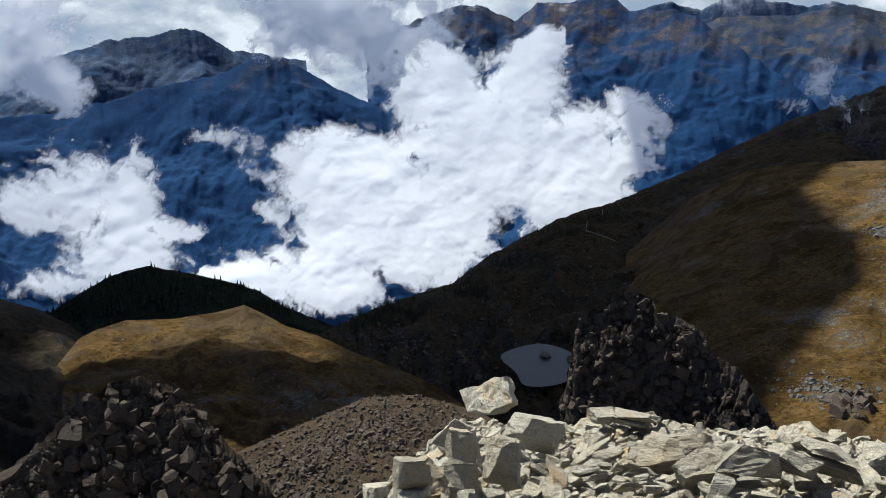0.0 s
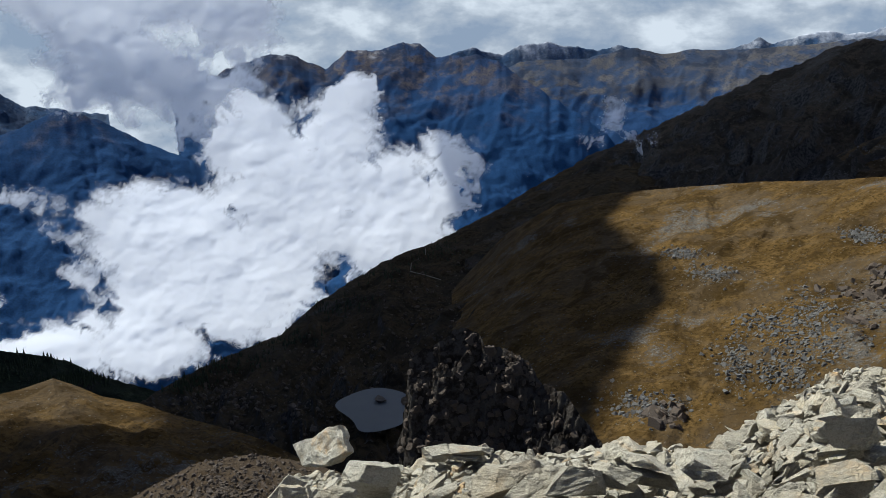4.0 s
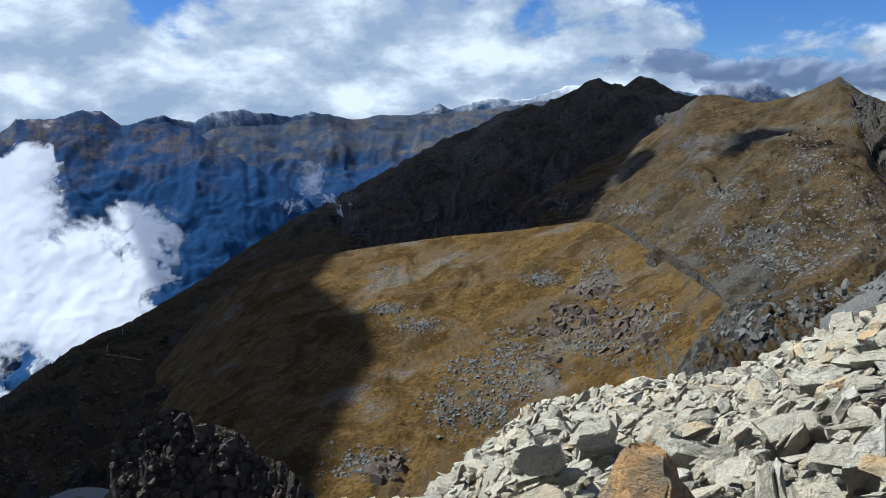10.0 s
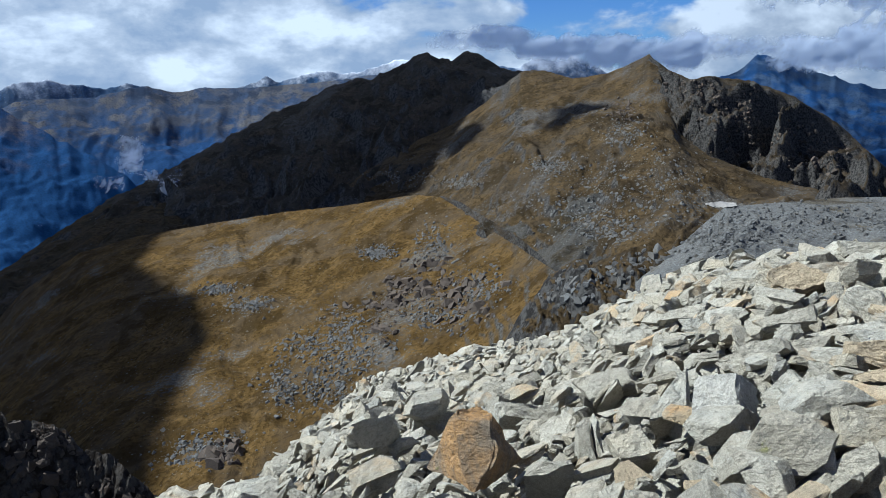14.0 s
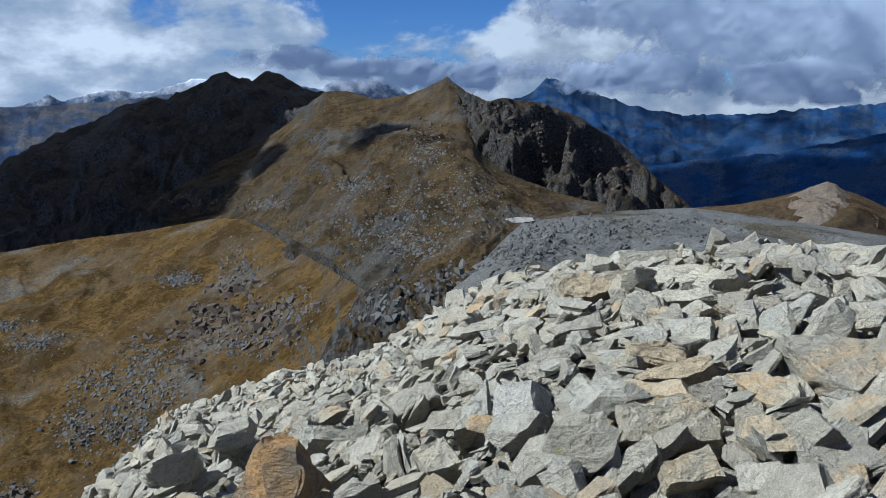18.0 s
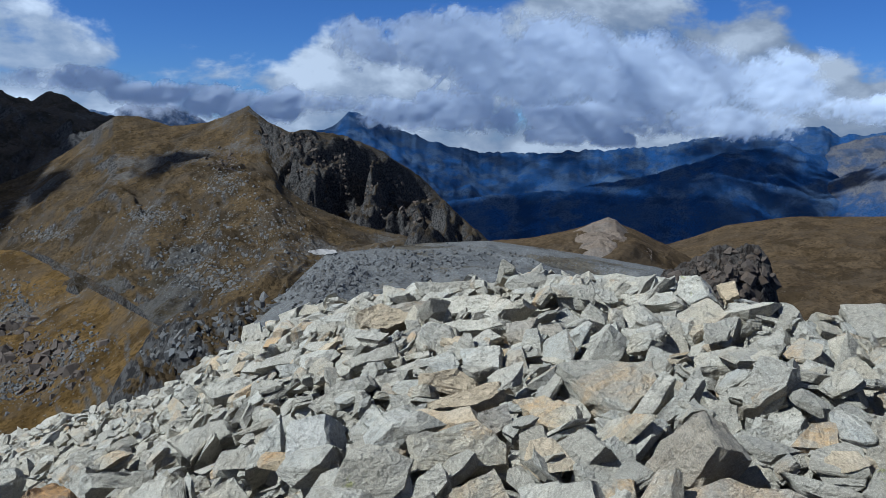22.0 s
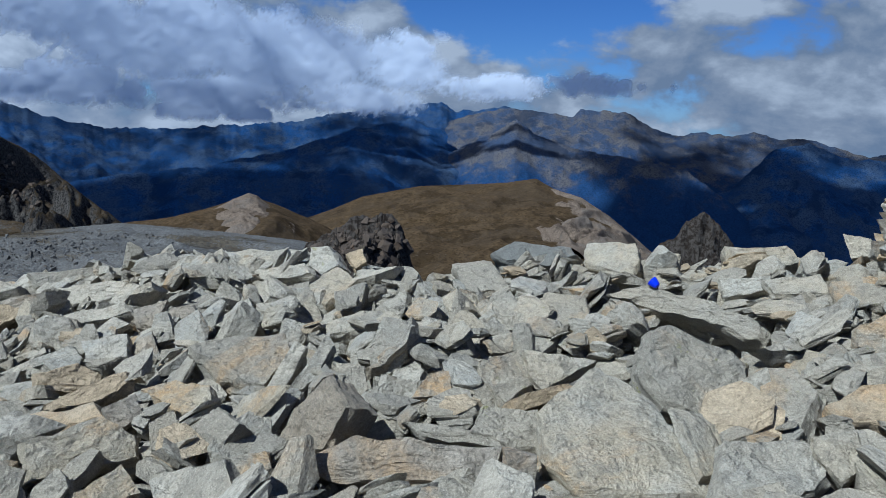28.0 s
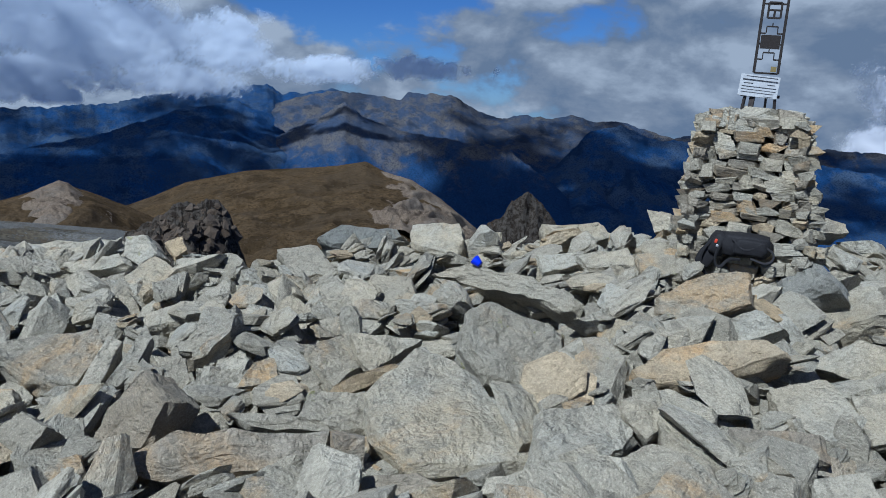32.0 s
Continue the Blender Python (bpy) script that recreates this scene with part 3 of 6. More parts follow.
NEAR = [
    ("valley_slope", DARKTURF, [(-14, -24, 620), (-9, -22, 660), (-6.7, -21, 700), (-3.4, -20, 780), (0.7, -18.8, 880), (3.5, -16.8, 1000), (8.6, -14.2, 1200), (12.4, -12.9, 1400), (16, -11.2, 1650), (19.4, -9.1, 1850), (22.6, -7.6, 1950), (26, -7, 1980), (30, -8, 1900), (34, -10, 1700)],
     [(-14, 330, -212), (14, 330, -205), (34, 330, -235)], (1.2, -0.6), 0.95, (120, 20), (140, 26), 3, 0.2, "dark grassy mountain flank above the valley"),
    ("twin_peaks", PEAKROCK, [(14, -12.5, 1900), (19.4, -9.4, 1960), (22.6, -7.4, 1980), (25.7, -6.0, 2000), (29.7, -4.1, 2000), (32.4, -2.7, 2000), (35.7, -1.4, 2000), (37.6, -0.5, 2000), (40.2, -0.1, 2000), (42.3, 0.8, 2000), (43.1, 1.2, 2000), (43.9, 1.45, 2000), (44.6, 1.1, 2000), (45.4, 0.8, 2000), (46.1, 1.25, 2000), (46.6, 1.5, 2000), (47.3, 1.35, 1970),
      (47.8, 1.0, 1950), (48.8, 0.4, 1900), (50.4, -0.1, 1850), (54, -0.8, 1800)],
     [(14, 1050, -300), (30, 1000, -235), (54, 900, -200)], (1.2, -0.6), 1.15, (150, 26), (120, 46), 4, 0.3, "dark ridge rising to twin rocky peaks"),
    ("grassy_hill", GOLD, [(13, -16.5, 1000), (17, -12.6, 1000), (20.5, -10.6, 980), (24, -9.9, 960), (26.8, -9.6, 940), (29.9, -9.3, 920), (33.9, -8.9, 900), (37.7, -8.7, 860), (42.7, -8.1, 800), (44.5, -8.3, 760), (46.1, -9.3, 700), (47.6, -10.4, 640), (49.9, -11.8, 540), (52.5, -13.5, 440), (55, -16, 380)],
     [(13, 380, -228), (20, 370, -212), (30, 360, -200), (46, 300, -160), (55, 240, -110)], (1.15, -0.75), 1.35, (110, 9), (90, 7), 5, 0.05, "golden autumn grass hill strewn with grey stones"),
    # Strip for the hill's shaded side; the shade is given by dark rock colour.
    ("rocky_flank", CRAGFACE, [(43.8, -9.0, 800), (44.6, -8.2, 780), (46.1, -8.75, 720), (47.6, -9.75, 660), (49.9, -11.1, 560), (51.5, -12.4, 490), (53.0, -14.5, 430)],
     [(43.8, 745, -125), (49.9, 530, -122), (53, 410, -115)], (1.1, -0.9), 0.9, (30, 6), (30, 8), 43, 0.08, "flank edging the golden hill, its shade put into dark rock colour"),
    ("rocky_ridge", BROWN, [(33, -10.5, 1300), (34.5, -9.2, 1320), (37.7, -7.4, 1360), (40.8, -5.6, 1400), (43.1, -4.4, 1430), (45, -3.6, 1450), (47.7, -2.0, 1450), (49, -0.8, 1430), (50.2, 0.1, 1400), (51.7, 0.1, 1400), (53.6, -0.5, 1350), (55.8, -0.2, 1300), (57.1, 0.3, 1280), (58.5, 1.0, 1250), (59.0, 0.4, 1220), (59.6, -1.6, 1120), (60.6, -4.2, 1000), (62.5, -5.6, 900), (66.3, -7.0, 850), (70.2, -7.9, 830), (74.9, -9, 800), (78, -11, 780)],
     [(33, 950, -240), (46, 500, -200), (60, 360, -150), (78, 360, -130)], (1.2, -0.6), 1.15, (190, 26), (80, 12), 7, 0.1, "brown ridge with a pointed horn and craggy face"),
    ("scree_mound", SCREE, [(58, -14, 230), (60.1, -11.9, 250), (60.9, -11.5, 260), (62.5, -9.9, 290), (63.7, -8.9, 310), (66.4, -8.6, 340), (70.3, -8.1, 380), (74.9, -7.8, 410), (79, -8.2, 420), (86, -9, 430), (92, -10, 430)],
     [(58, 70, -34), (92, 60, -26)], (1.15, -0.5), 1.0, (40, 4), (50, 3), 9, 0.03, "pale grey scree mound below the summit"),
    ("grassy_hill", HILLTURF, [(72, -8.6, 560), (74.9, -7.8, 560), (77.8, -7.5, 560), (80.6, -6.8, 560), (82, -6.3, 560), (83, -6.0, 560), (84.7, -6.6, 560), (87.1, -7.6, 560), (90, -9, 560), (94, -11, 560)],
     [(72, 200, -70), (94, 200, -70)], (1.15, -0.6), 1.1, (60, 5), (70, 6), 11, 0.04, "small brown hill with a pale stony cone"),
    ("grassy_hill", HILLTURF, [(82, -9, 760), (86.9, -7.5, 760), (88.6, -6.9, 760), (90.6, -6.0, 760), (94.5, -5.2, 760), (100.2, -4.8, 760), (102.5, -4.4, 740), (103.9, -5.1, 720), (105.7, -5.6, 700), (107.5, -6.7, 680), (109.8, -8.4, 650), (112, -10.2, 620), (116, -13, 600)],
     [(82, 260, -90), (116, 260, -95)], (1.12, -0.7), 1.2, (80, 6), (80, 8), 13, 0.04, "rounded brown hill with a pale eroded flank"),
    ("dark_crag", ROCKY, [(84.5, -12, 150), (86.2, -10, 150), (87.4, -9, 150), (88.2, -8.5, 150), (89.8, -7.6, 150), (92.6, -7.0, 150), (93.5, -8.2, 150), (94.1, -10.2, 150), (95, -13, 150)],
     [(84.5, 128, -38), (95, 128, -38)], (1.12, -1.2), 0.8, (9, 5), (12, 6), 15, 0.5, "dark broken rock crag on the hillside"),
    ("dark_crag", ROCKY, [(109.5, -11, 170), (111, -8.5, 170), (112, -7.9, 170), (112.6, -6.8, 170), (113.7, -5.9, 170), (114.8, -6.9, 170), (115.8, -8.3, 170), (117, -11, 170)],
     [(109.5, 150, -40), (117, 150, -40)], (1.08, -1.6), 0.7, (8, 5), (10, 6), 17, 0.4, "dark pointed rock fin"),
    ("rock_rib", BROWN, [(47.5, -20, 260), (50, -16.5, 260), (52, -13.8, 260), (53.7, -12.6, 255), (55.4, -12.8, 250), (57.9, -11.7, 245), (59.8, -11.8, 240), (61.3, -12.8, 235), (63, -15, 230)],
     [(47.5, 190, -88), (63, 170, -70)], (1.15, -0.9), 0.8, (14, 7), (18, 9), 19, 0.35, "grey rock rib under the summit slope"),
    ("grassy_hill", GOLD, [(-29, -24, 420), (-26.5, -21.5, 450), (-25.3, -20.4, 470), (-24.1, -20, 480), (-22.3, -19.7, 490), (-19.3, -20.0, 490), (-16.3, -19.9, 500), (-14.3, -19.6, 500), (-13.2, -20.2, 500), (-11.6, -21.2, 490), (-9.2, -22.1, 480), (-6.8, -23.3, 460), (-3.5, -24.6, 430), (-0.9, -25.7, 400), (3, -28, 370)],
     [(-29, 230, -150), (3, 250, -165)], (1.12, -0.8), 1.25, (40, 9), (60, 10), 21, 0.04, "golden-brown hill with pale scree patches"),
    ("wooded_hill", FOREST, [(-31, -21, 820), (-27.8, -19.1, 820), (-26.3, -18.3, 820), (-24.8, -17.6, 820), (-22.7, -16.7, 820), (-20.5, -16.4, 820), (-18.7, -16.9, 820), (-15.4, -17.9, 820), (-13.5, -18.6, 820), (-11.6, -19.9, 820), (-9.2, -21, 820), (-5, -23, 820)],
     [(-31, 620, -310), (-5, 620, -310)], (1.2, -0.6), 1.0, (50, 10), (70, 14), 23, 0.12, "dark wooded hill in cloud shadow"),
    ("valley_slope", DARKTURF, [(-48, -14, 760), (-36, -15.5, 740), (-31, -16.6, 720), (-29.5, -17.2, 700), (-27.6, -18.1, 680), (-25.8, -19.4, 650), (-22, -23, 600)],
     [(-48, 170, -110), (-22, 190, -130)], (1.2, -0.6), 1.0, (60, 10), (80, 14), 25, 0.05, "dark stony slope dropping to the valley"),
    ("rocky_knoll", ROCKY, [(-40, -31, 62), (-34, -28.6, 62), (-31, -27.5, 62), (-28.7, -26.3, 63), (-26, -24.4, 64), (-23.4, -23.4, 65), (-21.5, -23.4, 65), (-19.7, -24.2, 64), (-18.3, -25.9, 63), (-16.9, -27.8, 61), (-15.4, -29.5, 59), (-13.1, -32.2, 56), (-10, -36, 50)],
     [(-40, 48, -46), (-24, 52, -46), (-10, 42, -46)], (1.25, -1.0), 0.85, (6, 2.6), (9, 3.6), 27, 0.4, "dark brown broken rock knoll"),
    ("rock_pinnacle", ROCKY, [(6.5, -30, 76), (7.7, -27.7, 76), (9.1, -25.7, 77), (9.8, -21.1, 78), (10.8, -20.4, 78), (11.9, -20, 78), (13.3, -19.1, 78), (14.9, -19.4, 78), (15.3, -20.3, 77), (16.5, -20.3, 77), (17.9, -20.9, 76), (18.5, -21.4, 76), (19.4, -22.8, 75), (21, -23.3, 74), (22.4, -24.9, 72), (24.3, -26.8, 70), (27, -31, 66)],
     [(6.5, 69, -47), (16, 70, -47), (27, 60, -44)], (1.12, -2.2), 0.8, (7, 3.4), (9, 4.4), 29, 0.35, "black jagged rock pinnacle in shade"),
    ("crag_face", CRAGFACE, [(57.6, -2.0, 1240), (58.2, 0.3, 1236), (58.6, 0.9, 1225), (59.0, 0.5, 1215), (59.4, 0.15, 1206), (60.2, -0.2, 1190), (61.1, -0.65, 1168), (62.5, -0.5, 1150), (63.7, -0.65, 1138), (65, -0.9, 1120), (66.3, -1.35, 1108), (68.3, -2.35, 1088), (70.2, -3.65, 1068), (72.2, -5.55, 1038), (74.9, -7.8, 990), (77, -9.5, 950)],
     [(57.6, 1150, -60), (62, 860, -130), (70, 760, -140), (77, 800, -140)], (1.1, -0.8), 0.85, (70, 34), (75, 60), 39, 0.2, "dark craggy face of the ridge in slanting light"),
    ("stony_spur", SPUR, [(44, -10, 1050), (48.3, -7.2, 1060), (51.4, -5.4, 1070), (54, -4.1, 1080), (56.3, -2.9, 1090), (57.9, -4.3, 1060), (59.6, -5.4, 1020), (61.8, -7.1, 960), (64.6, -8.8, 900), (67, -10.5, 860)],
     [(44, 520, -185), (56, 420, -150), (67, 420, -140)], (1.08, -0.5), 1.15, (60, 8), (70, 14), 41, 0.08, "grey stony spur running down the brown slope"),
    ("pale_cone", PINK, [(79.4, -8.6, 540), (80.6, -7.0, 540), (82.0, -6.25, 540), (83, -5.85, 540), (83.5, -6.05, 540), (84.2, -6.6, 540), (86, -7.8, 540)],
     [(79.4, 420, -69), (86, 420, -69)], (1.05, -0.8), 0.9, (30, 3), (24, 5), 31, 0.05, "pale stony cone on the brown hill"),
    ("eroded_flank", PINK, [(101, -9, 735), (102.6, -5.0, 732), (103.9, -5.08, 712), (105.7, -5.58, 692), (107.5, -6.65, 672), (109.8, -8.35, 642), (112.5, -10.5, 620)],
     [(101, 560, -86), (104, 500, -80), (112.5, 440, -84)], (1.03, -0.9), 1.1, (40, 4), (30, 9), 33, 0.06, "pale eroded flank of the brown hill"),
    ("scree_rib", SCREE, [(-34, -29, 380), (-31, -26.5, 390), (-28.6, -25.4, 400), (-26.6, -23.6, 415), (-25.6, -22.6, 425), (-24.6, -21.8, 435), (-23.4, -22.5, 430)],
     [(-34, 300, -180), (-23.4, 380, -178)], (1.05, -0.9), 1.0, (20, 4), (20, 5), 35, 0.1, "pale grey scree rib edging the hill"),
    ("rubble_slope", RUBBLE, [(-24, -31, 190), (-16, -29.2, 210), (-10, -27.6, 225), (-6, -26.4, 232), (-2, -26.4, 235), (2, -27.4, 232), (7, -29.2, 220), (12, -31, 200)],
     [(-24, 80, -66), (12, 80, -66)], (1.1, -0.6), 1.0, (30, 4), (30, 4), 37, 0.1, "slope of brown moraine rubble"),
]
HILLS = []
for name, mat, crest, foot, back, shape, lumps, gully, seed, jag, label in NEAR:
    crag = name in ("dark_crag", "rocky_knoll", "rock_pinnacle")
    ob = landform(name, mat, crest, foot, back, shape, lumps, gully, 0.3 if crag else 0.12, seed, jag, not crag, crag, 12.0 if crag else 9.0)
    HILLS.append(tagged(ob, label, name.replace("_", " "), kind="structure"))

# ---- details on the slopes ----
rng = random.Random(11)
VALLEY = HILLS[0]


def sheet_on(obs, name, mat, az, el, wa, we, lift, seed, n=40):
    """A thin patch of another ground with an uneven edge that lies on a slope."""
    pts, keep = np.zeros((n, n, 3)), np.zeros((n, n), bool)
    for i in range(n):
        for j in range(n):
            u, v = 2 * i / (n - 1) - 1, 2 * j / (n - 1) - 1
            hit = drape(obs, az + u * wa, el + v * we)
            p = hit[0] if hit else bearing(az, el, 500)
            edge = 1 - math.hypot(u, v) + 0.35 * float(fbm(u * 2.2, v * 2.2, 0, 3, 0.5, seed))
            keep[i, j] = hit is not None and edge > 0.05
            pts[i, j] = (p.x, p.y, p.z + lift)
    me = grid_mesh(name, pts.transpose(1, 0, 2), mat, True)
    bm = bmesh.new()
    bm.from_mesh(me)
    bm.verts.ensure_lookup_table()
    flags = keep.T.reshape(-1)
    bmesh.ops.delete(bm, geom=[v for v in bm.verts if not flags[v.index]], context="VERTS")
    bm.to_mesh(me)
    bm.free()
    return new(name, me)


SNOW = plain("old_snow", (0.24, 0.225, 0.2), 0.7, 0, 0.3, 0.6)
tagged(sheet_on(HILLS, "snow_patch", SNOW, 63.4, -8.8, 1.0, 0.2, 0.4, 3), "small patch of old white snow on brown slope", "snow patch", kind="structure")

# tarn with its islet
c = bearing(7.1, 0, 466)
LEVEL = -210.0
co = np.zeros(len(VALLEY.data.vertices) * 3)
VALLEY.data.vertices.foreach_get("co", co)
co = co.reshape(-1, 3)
q = np.hypot((co[:, 0] - c.x) / 24, (co[:, 1] - c.y) / 40)
co[:, 2] = np.where(q < 1.5, np.minimum(co[:, 2], LEVEL - 1.5 + 5 * np.clip(q - 0.85, 0, 1)), co[:, 2])
VALLEY.data.vertices.foreach_set("co", co.reshape(-1))
VALLEY.data.update()
bm = bmesh.new()
ring = [bm.verts.new((c.x + (20 + 3 * math.sin(3 * k) + 1.5 * math.sin(5 * k)) * math.cos(k), c.y + (34 + 4 * math.sin(2 * k + 1)) * math.sin(k), LEVEL)) for k in np.linspace(0, 6.2, 48)]
bm.faces.new(ring)
tarn = bpy.data.meshes.new("tarn")
bm.to_mesh(tarn)
bm.free()
tarn.materials.append(WATER)
tagged(new("tarn", tarn), "small grey mountain tarn", "lake", kind="structure")

# ---- clouds ----


def cells(x, y, seed):
    """Rounded lumps: height of the nearest of scattered domes, 0 to 1."""
    i, j = np.floor(x), np.floor(y)
    best = np.full(x.shape, 9.0)
    for a in (-1, 0, 1):
        for b in (-1, 0, 1):
            k = np.full(x.shape, seed)
            px, py = i + a + hash01(i + a, j + b, k), j + b + hash01(i + a, j + b, k + 7)
            best = np.minimum(best, (x - px) ** 2 + (y - py) ** 2)
    return np.sqrt(np.clip(1 - best / 1.1, 0, 1))


def cloud(name, label, az, el, r, blobs, depth=120.0, step=0.2, seed=0, fray=0.55, grain=0.35, back=0.0, mat=None, base=-90.0):
    """A bank of cloud: billows on a curved front. blobs: (heading, height, half width, half height, weight)."""
    A, E = np.meshgrid(np.arange(az[0], az[1], step), np.arange(el[0], el[1], step))
    d = np.full(A.shape, -1.0)
    for a0, e0, wa, we, k in blobs:
        q = ((A - a0) / wa) ** 2 + ((E - e0) / we) ** 2
        d = np.maximum(d, k * (1.0 - q))
    core = np.clip(d, 0, 1)
    core = core * core * (3 - 2 * core)
    warp = 1.2 * fbm(A * 0.5, E * 0.5, 3.0, 4, 0.55, seed + 9)
    d = d + 2.0 * fray * fbm(A * grain + warp, E * grain * 1.3 - warp, 0, 7, 0.6, seed)
    d = d - np.clip((base - E) * 0.5, 0, 3)
    rim = np.minimum.reduce([A - az[0], az[1] - A, E - el[0], el[1] - E]) / 1.5
    d = np.where(rim < 1, d - (1 - np.clip(rim, 0, 1)) * 1.5, d)
    wx, wy = A + 0.6 * fbm(A * 0.6, E * 0.6, 0, 3, 0.5, seed + 3), E + 0.6 * fbm(A * 0.6, E * 0.6, 5.0, 3, 0.5, seed + 4)
    lumps = 0.04 * cells(wx / 5.0, wy / 3.6, seed) + 0.2 * fbm(A * 0.45, E * 0.6, 0, 6, 0.55, seed + 1) + 0.04 * cells(wx / 1.7, wy / 1.3, seed + 2)
    rest = r + back * (E - (el[0] + el[1]) / 2)
    rr = rest - depth * core * (0.12 + lumps)
    pts = sph(A, E, rr)
    me = grid_mesh(name, pts, mat or VAPOUR, True, d > -0.5)
    at = me.attributes.new("thickness", "FLOAT", "POINT")
    at.data.foreach_set("value", np.clip(d, -1, 1.5).reshape(-1).astype(np.float32))
    # a thinner veil behind, frayed in its own way
    veil = d * 0.75 - 0.1 + 0.5 * fbm(A * grain * 1.6 + 9, E * grain * 2.0, 0, 6, 0.6, seed + 30)
    behind = grid_mesh(name, sph(A, E, rest * 1.03 + depth * 0.3 * (0.5 - lumps * 0.5)), mat or VAPOUR, True, veil > -0.5)
    at = behind.attributes.new("thickness", "FLOAT", "POINT")
    at.data.foreach_set("value", np.clip(veil, -1, 1.5).reshape(-1).astype(np.float32))
    ob = tagged(new(name, me), label, "cloud", "clouds", "structure")
    new("veil", behind).parent = ob
    return ob


cloud("valley_cloud", "bright white billowing cloud filling the valley", (-34, 22), (-25, 0), 1900,
      [(-6, -12, 7, 4.6, 1.3), (-3, -15, 9, 4.8, 1.4), (3, -10, 7.5, 5.5, 1.4), (9, -10, 6, 3.8, 1.3), (9, -13.2, 4, 2.2, 1.2), (5.5, -6, 3.5, 4.5, 1), (0, -6, 4, 4, 1), (7, -3.2, 1.6, 2.2, 0.8), (13, -8, 2.5, 3, 0.7), (-8, -18, 7, 3.2, 1), (-15, -18.3, 7, 1.7, 0.9),
       (-23, -12, 4, 4.2, 0.9), (-22, -15.5, 5.5, 2.8, 0.9), (-26, -16.5, 4, 1.6, 0.7), (-27, -12, 2, 2.5, 0.6), (-15, -8.3, 1.9, 0.7, 0.25), (-13.2, -10.2, 1.3, 1.8, 0.25)], 45, 0.12, 2, 0.5, 0.5, 40.0)
cloud("drifting_cloud", "soft grey-white cloud hanging over the ridges", (-42, 10), (-8, 13), 3000,
      [(-28, 0, 6, 5.5, 1), (-25, -4.2, 2.5, 2.5, 0.6), (-8, -0.5, 5.5, 4, 1), (-4, -2, 4, 4, 0.7), (-1.5, -4, 3, 3.5, 0.4), (-7, 4, 9, 4, 1), (-16, 6, 9, 3, 0.8), (-1, 3, 3.5, 4, 0.8)], 40, 0.16, 5, 0.45, 0.35, 30.0)
cloud("cloud_bank", "cumulus bank wrapped round the mountain tops, coloured grey for its shade", (42, 114), (-5, 12), 3250,
      [(52.6, 1.6, 4, 1.0, 0.9), (48.5, 2.3, 4, 0.9, 0.7), (66.5, 5.2, 3.5, 2.0, 0.8), (72, 5.6, 6, 2.6, 1), (78, 4, 7, 3.6, 1), (86, 3.2, 7, 3.3, 1), (93, 2.8, 4.5, 2.4, 0.9), (72, 0.9, 8, 1.6, 1), (81, 0.4, 8, 1.8, 1), (90, 0.6, 6, 1.5, 0.9), (64, 1.3, 4, 1.0, 0.8), (57, 1.2, 4, 1.2, 0.95), (61, 1.2, 4, 1.3, 0.95), (99, 1.6, 5, 1.2, 0.85), (106, 1.9, 5, 0.9, 0.6)], 50, 0.15, 8, 0.45, 0.38, 0.0, SHADEDVAPOUR, -0.9)
cloud("cloud_bank", "bright white cloud beside the cairn", (124, 152), (-8, 8), 4500,
      [(136.5, -2.6, 4, 3.6, 1), (140, 1.5, 6, 3, 0.9)], 50, 0.15, 12, 0.45, 0.45)
cloud("cloud_wisp", "thin wisp of mist drifting over the ridge", (17, 30), (-10, -2), 1700,
      [(24.3, -5.0, 0.9, 1.7, 0.32), (25.2, -6.0, 1.2, 0.6, 0.24), (26.6, -6.6, 0.8, 1.0, 0.3), (23, -6.4, 1.3, 0.6, 0.2), (19.5, -9, 2.2, 0.6, 0.2)], 12, 0.06, 15, 0.25, 0.8, 30.0)


def shade_cloud(name, label, reach, height, floor, inside, step, seed):
    """A flat-based cloud high above, outside the view, that shades the slopes below it. inside(az, r): how deep within its outline."""
    g = np.arange(-reach, reach, step)
    X, Y = np.meshgrid(g, g)
    k = (height - floor) / SUNWARD.z
    gx, gy = X - SUNWARD.x * k, Y - SUNWARD.y * k
    az, r = np.degrees(np.arctan2(gx, gy)), np.hypot(gx, gy)
    d = inside(az, r) + 0.25 * fbm(gx / 150, gy / 150, 0, 4, 0.5, seed)
    lump = np.clip(d, 0, 1)
    Z = height + lump * (60 + 60 * fbm(X / 120, Y / 120, 0, 4, 0.5, seed + 3))
    me = grid_mesh(name, np.stack([X, Y, Z], -1), VAPOUR, True, d > -0.3)
    at = me.attributes.new("thickness", "FLOAT", "POINT")
    at.data.foreach_set("value", np.clip(d * 1.6, -1, 1.5).reshape(-1).astype(np.float32))
    return tagged(new(name, me), label, "cloud", "clouds", "structure")


EDGE = np.array([(150, 5), (330, 17), (430, 22), (480, 23.5), (570, 27), (610, 29.5), (700, 29.3), (770, 26.5), (850, 25), (930, 27), (1000, 34), (1150, 44), (1400, 50), (1600, 53), (1900, 60), (2300, 62)])


